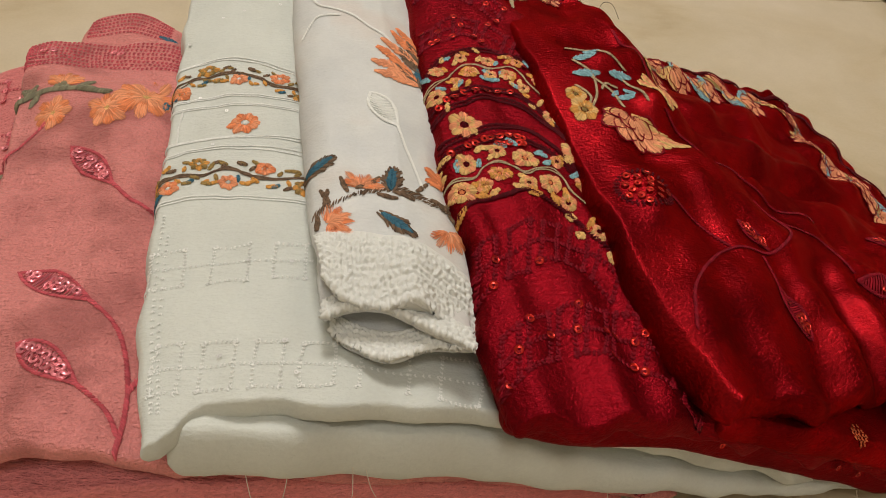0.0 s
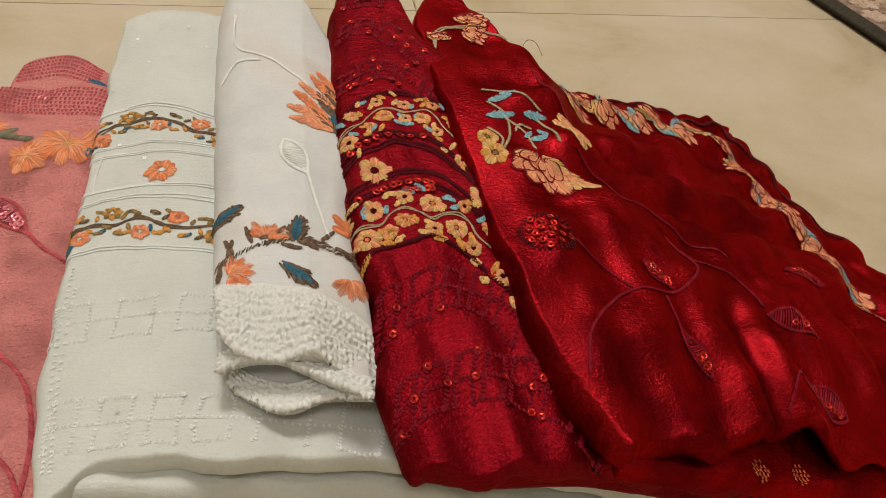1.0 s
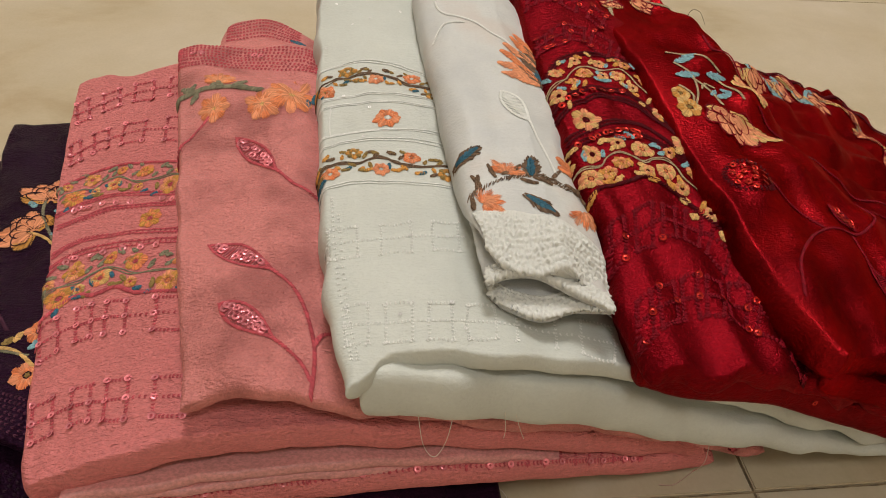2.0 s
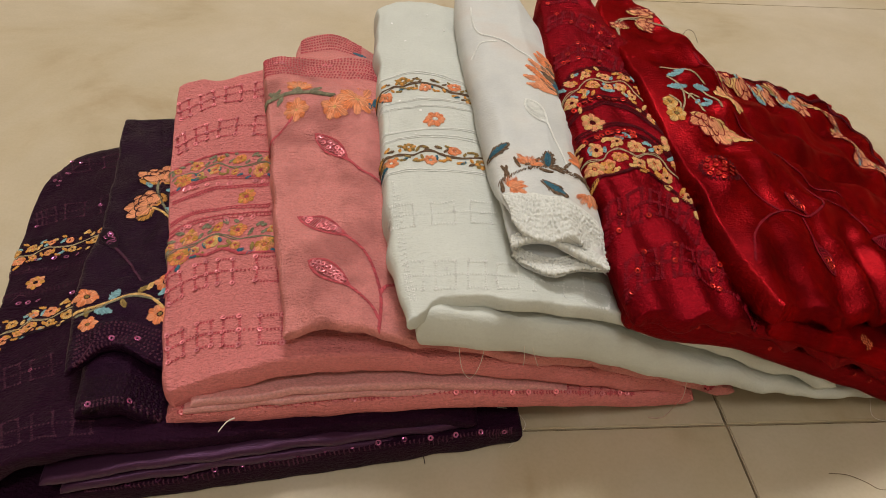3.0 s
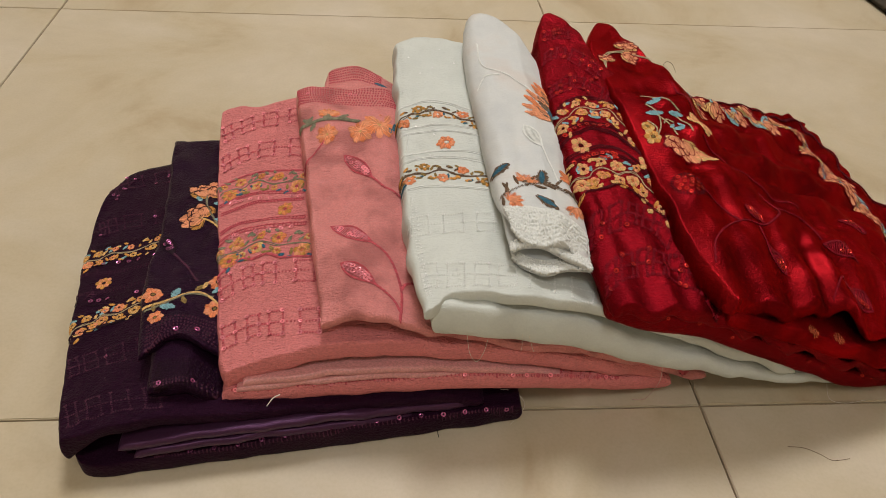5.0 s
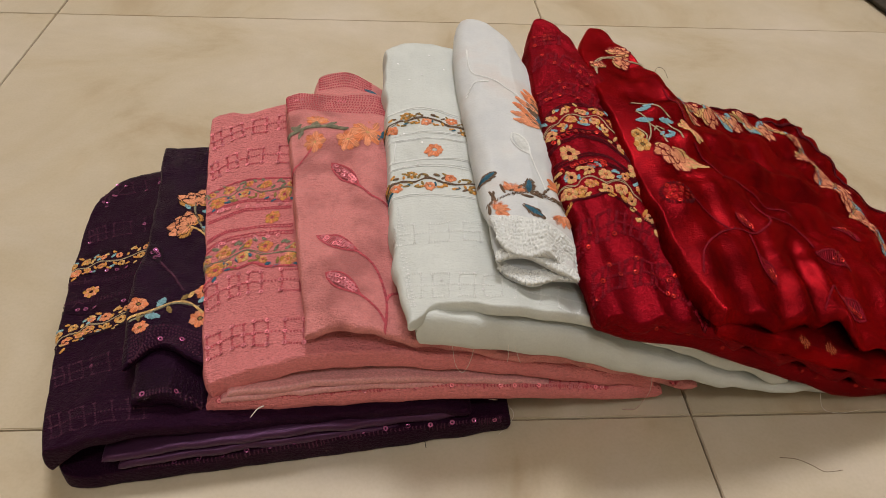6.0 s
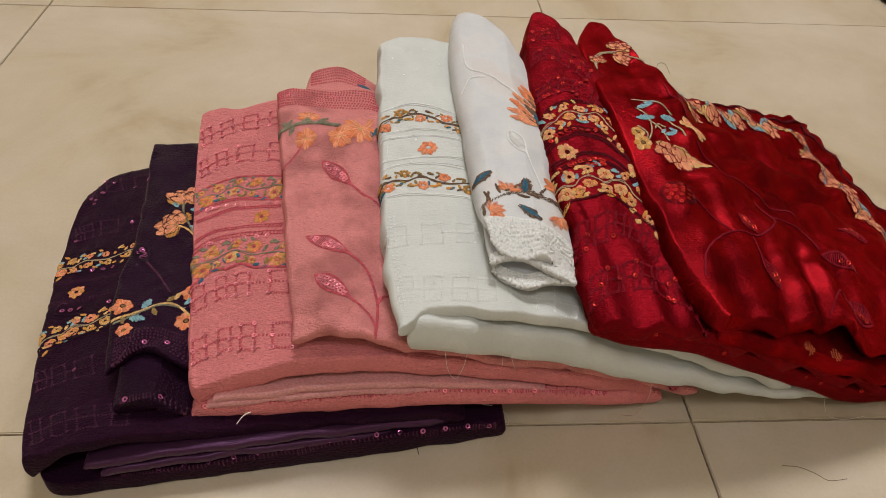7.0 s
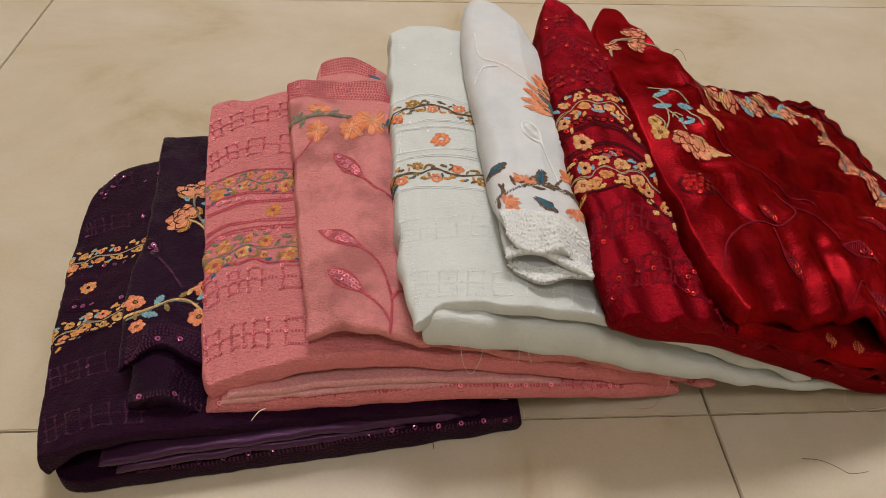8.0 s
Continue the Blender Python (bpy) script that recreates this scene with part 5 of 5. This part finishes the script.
for k in range(16):
    a, q = 2.4 * k, 0.0080 * math.sqrt((k + 0.5) / 16)
    sequin(T, c, -0.0310 + q * math.cos(a) * 1.1, 0.0560 + q * math.sin(a), "red", 0.85)
stitch_row(T, c, [[(-0.0310 + (0.0105 - 0.001 * m) * math.cos(k * 0.6283), 0.0560 + (0.0090 - 0.001 * m) * math.sin(k * 0.6283)) for k in range(11)] for m in range(2)], 0.0018, 0.0010, RED_T)
for pts in ([(-0.0205, 0.0555), (-0.0180, 0.0550), (-0.0090, 0.0500), (-0.0010, 0.0410)], [(-0.0290, 0.0030), (-0.0250, 0.0170), (-0.0120, 0.0320), (0.0000, 0.0400), (0.0140, 0.0420), (0.0280, 0.0490), (0.0360, 0.0610), (0.0360, 0.0700), (0.0310, 0.0760)], [(0.0130, 0.0390), (0.0135, 0.0330), (0.0140, 0.0270)],
            [(0.0300, 0.0780), (0.0370, 0.0670), (0.0570, 0.0650), (0.0660, 0.0510)], [(-0.0050, 0.1060), (0.0120, 0.0960), (0.0340, 0.0880), (0.0600, 0.0760)], [(0.0560, 0.0060), (0.0620, 0.0160), (0.0700, 0.0220)], [(-0.0100, 0.1650), (-0.0050, 0.1400), (0.0000, 0.1250)]):
    stem(T, c, pts, WINE_T, 0.00048)
for tip, base, w in (((0.0230, 0.0120), (0.0140, 0.0270), 0.0080), ((0.0950, 0.0460), (0.0670, 0.0480), 0.0095), ((0.0090, 0.0550), (0.0180, 0.0450), 0.0050), ((0.0900, 0.0100), (0.0700, 0.0200), 0.0120), ((0.1250, 0.0850), (0.1050, 0.0900), 0.0080)):
    sequin_leaf(T, c, tip, base, w, WINE_T, "red", 0.35, CORAL_T)


def border(pts, n, half):
    """The floral border along the hem: overlapping fans, blue leaves and a grey stem."""
    stem(T, c, pts, GREY, 0.00060)
    for i in range(n):
        s = (i + 0.4) / n
        p, q = curve(pts, s), curve(pts, min(1, s + 0.03))
        a = math.atan2(q.y - p.y, q.x - p.x)
        side = 1 if i % 2 else -1
        lotus(T, c, p.x, p.y, half * random.uniform(0.95, 1.25), [PEACH, TAN, WINE_T], a + side * random.uniform(0.5, 1.1), 2.2, 5)
        if i % 3 != 1:
            leaf(T, c, p.x, p.y, a - side * 0.7, half * 1.2, half * 0.42, [SKY])
        leaf(T, c, p.x, p.y, a + 3.1 - side * 0.5, half * 0.9, half * 0.34, [OLIVE if i % 2 else TAN])


border([(0.010, 0.168), (0.030, 0.187), (0.052, 0.195), (0.082, 0.209), (0.112, 0.217), (0.136, 0.224)], 9, 0.0140)
border([(0.144, 0.222), (0.139, 0.205), (0.141, 0.184), (0.148, 0.170), (0.152, 0.150), (0.154, 0.130), (0.162, 0.105), (0.170, 0.080)], 11, 0.0140)
leaf(T, c, 0.0640, 0.2080, -1.5, 0.0170, 0.0075, [SKY])
stem(T, c, [(0.050, 0.212), (0.090, 0.229), (0.130, 0.249), (0.165, 0.266), (0.165, 0.245), (0.176, 0.215), (0.172, 0.180), (0.190, 0.150)], RED_T, 0.0010)
c = cloth_of(red_scarf_under)
RUST_T = thread("rust_orange_thread", (0.42, 0.085, 0.030))
for cx, cy in ((0.0395, -0.0118), (0.0600, -0.0100)):
    stitch_row(T, c, [[(cx - w, cy + dy), (cx + w, cy + dy + 0.0006)] for w, dy in ((0.0016, -0.0020), (0.0034, -0.0008), (0.0040, 0.0006), (0.0034, 0.0022), (0.0018, 0.0040))], 0.0014, 0.0010, RUST_T)


# ---- loose threads ----
def loose_thread(name, pts, rad, mat, label):
    rad *= 0.75
    bm = bmesh.new()
    n = 6 * len(pts)
    ring = None
    for i in range(n + 1):
        s = i / n
        k = s * (len(pts) - 1)
        j = min(int(k), len(pts) - 2)
        f = k - j
        p = [Vector(pts[min(max(m, 0), len(pts) - 1)]) for m in (j - 1, j, j + 1, j + 2)]
        q = 0.5 * (2 * p[1] + (p[2] - p[0]) * f + (2 * p[0] - 5 * p[1] + 4 * p[2] - p[3]) * f * f + (3 * p[1] - p[0] - 3 * p[2] + p[3]) * f ** 3)
        r = [bm.verts.new(q + Vector((math.cos(a) * rad, math.sin(a) * rad * 0.7, math.sin(a) * rad))) for a in (0, 1.57, 3.14, 4.71)]
        if ring:
            for m in range(4):
                bm.faces.new((ring[m], ring[(m + 1) % 4], r[(m + 1) % 4], r[m]))
        ring = r
    at = Vector(pts[0])
    e = linked(name, bm, mat, origin=at)
    e.location = at
    return tagged(e, label, "thread", "loose threads")


LINT = plain("pale_loose_thread", (0.66, 0.60, 0.52), 0.7, 300, 0.1)
PINKLINT = plain("pink_loose_thread", (0.62, 0.42, 0.36), 0.7, 300, 0.1)
DARKLINT = plain("dark_loose_thread", (0.05, 0.035, 0.03), 0.7, 300, 0.1)
HAIR = plain("brown_loose_thread", (0.20, 0.14, 0.09), 0.7, 300, 0.1)
loose_thread("loose_thread", [(0.0464, -0.0337, 0.0008), (0.0563, -0.0353, 0.0012), (0.065, -0.0397, 0.0008), (0.0716, -0.0445, 0.0007), (0.0833, -0.0437, 0.0008)], 0.00022, HAIR, "thin brown thread lying loose on the floor")
loose_thread("loose_thread", [(-0.1662, -0.010, 0.0905), (-0.1640, -0.016, 0.0769), (-0.1596, -0.018, 0.0713), (-0.1555, -0.016, 0.0790), (-0.1527, -0.010, 0.0899)], 0.00020, LINT, "pale thread looping out from under the white kurta")
loose_thread("loose_thread", [(-0.1338, -0.009, 0.0845), (-0.1340, -0.014, 0.0800), (-0.1343, -0.015, 0.0765)], 0.00018, LINT, "short pale thread end below the white kurta")
loose_thread("loose_thread", [(-0.1301, -0.009, 0.0845), (-0.1285, -0.014, 0.0800), (-0.1267, -0.015, 0.0755)], 0.00018, LINT, "short pale thread end below the white kurta")
loose_thread("loose_thread", [(-0.0385, 0.000, 0.0486), (-0.0372, -0.003, 0.0330), (-0.0350, 0.003, 0.0150), (-0.0360, 0.006, 0.0020), (-0.0400, 0.005, 0.0010), (-0.0460, 0.0056, 0.0010)], 0.00030, PINKLINT, "pinkish thread hanging down to the floor")
loose_thread("loose_thread", [(-0.2779, -0.0300, 0.0500), (-0.2748, -0.0260, 0.0515), (-0.2714, -0.0235, 0.0512)], 0.00045, LINT, "short white thread scrap on the purple kurta")
loose_thread("loose_thread", [(-0.1778, -0.0202, 0.0008), (-0.1784, -0.0155, 0.0012)], 0.00035, DARKLINT, "short dark thread end beside the purple kurta")
loose_thread("loose_thread", [(-0.1375, 0.0020, 0.0190), (-0.1280, 0.0030, 0.0150), (-0.1202, 0.0010, 0.0050), (-0.1240, -0.0050, 0.0012), (-0.1310, -0.0120, 0.0010)], 0.00025, LINT, "pale thread curling out beside the purple kurta")
loose_thread("loose_thread", [(0.0900, 0.0092, 0.0090), (0.0922, 0.0025, 0.0010), (0.1018, -0.0012, 0.0009), (0.1176, 0.0011, 0.0008)], 0.00022, LINT, "pale thread lying on the floor beside the stack")
loose_thread("loose_thread", [(-0.010, 0.188, 0.1490), (-0.007, 0.191, 0.1530), (-0.003, 0.189, 0.1530), (0.001, 0.187, 0.1470)], 0.00018, DARKLINT, "thin dark thread sticking out of the red scarf")


# ---- patterned rug at the room's side ----
RUG = plain("brown_woven_rug", (0.30, 0.20, 0.14), 0.85, 120, 0.5, 0.8)
RUG_EDGE = plain("dark_rug_binding", (0.045, 0.035, 0.022), 0.8, 200, 0.3, 0.8)
RUG_LIGHT = plain("cream_rug_pile", (0.58, 0.44, 0.34), 0.8, 260, 0.25, 0.8)
rug = thing("patterned_rug", (0.75, 1.0, 0), "brown and cream patterned rug with dark bound edge", "rug")
turn = Matrix.Translation((0.497, 0.511, 0)) @ Matrix.Rotation(radians(3.5), 4, "Z")
bm = bmesh.new()
box(bm, 0.012, -0.02, 0.0008, 0.60, 1.03, 0.012)
bmesh.ops.bevel(bm, geom=list(bm.edges), offset=0.003, segments=2, affect="EDGES")
bmesh.ops.transform(bm, matrix=turn, verts=bm.verts)
part("woven_field", bm, RUG, rug)
bm = bmesh.new()
box(bm, 0.0, -0.03, 0.0006, 0.014, 1.04, 0.015)
bmesh.ops.bevel(bm, geom=list(bm.edges), offset=0.005, segments=3, affect="EDGES")
bmesh.ops.transform(bm, matrix=turn, verts=bm.verts)
part("binding", bm, RUG_EDGE, rug)
st = Stitched()
for k in range(22):
    for m in range(11):
        cx, cy = 0.04 + 0.05 * m + random.uniform(-0.008, 0.008), 0.02 + 0.045 * k + random.uniform(-0.008, 0.008)
        p = turn @ Vector((cx, cy, 0))
        for q in range(6):
            petal(st, p.x, p.y, 1.047 * q + k, 0.019, 0.012, 0, h=0.002, pitch=0.002)
me = bpy.data.meshes.new("flower_pattern")
me.from_pydata([(x - 0.75, y - 1.0, 0.012 + h) for x, y, h in st.v], [], st.f)
me.materials.append(RUG_LIGHT)
pattern = new("flower_pattern", me)
pattern.parent = rug
tagged(pattern, kind="stuff")


# ---- ceiling lamp panels, out of view: the key and two added fills ----
PANEL, PNT, PB = tree_of("lamp_diffuser")
PB.inputs["Emission Color"].default_value = (1.0, 0.945, 0.87, 1)
PB.inputs["Emission Strength"].default_value = 2.0
FRAME = plain("white_lamp_frame", (0.8, 0.8, 0.78), 0.5, 60, 0.03)
for lx, ly, sx, sy, watts in KEY_AND_FILL_LAMPS:
    lamp = thing("unseen_ceiling_lamp", (lx, ly, ROOM_H - 0.03), "square white ceiling lamp panel, lit, added out of view", "ceiling lamp", "ceiling lamps")
    bm = bmesh.new()
    box(bm, lx - sx / 2, ly - sy / 2, ROOM_H - 0.03, lx + sx / 2, ly + sy / 2, ROOM_H - 0.02)
    part("diffuser", bm, PANEL, lamp, smooth=False)
    bm = bmesh.new()
    for x0, y0, x1, y1 in ((-1, -1, 1, -0.93), (-1, 0.93, 1, 1), (-1, -0.93, -0.93, 0.93), (0.93, -0.93, 1, 0.93)):
        box(bm, lx + x0 * sx * 0.54, ly + y0 * sy * 0.54, ROOM_H - 0.034, lx + x1 * sx * 0.54, ly + y1 * sy * 0.54, ROOM_H)
    part("frame", bm, FRAME, lamp, smooth=False)
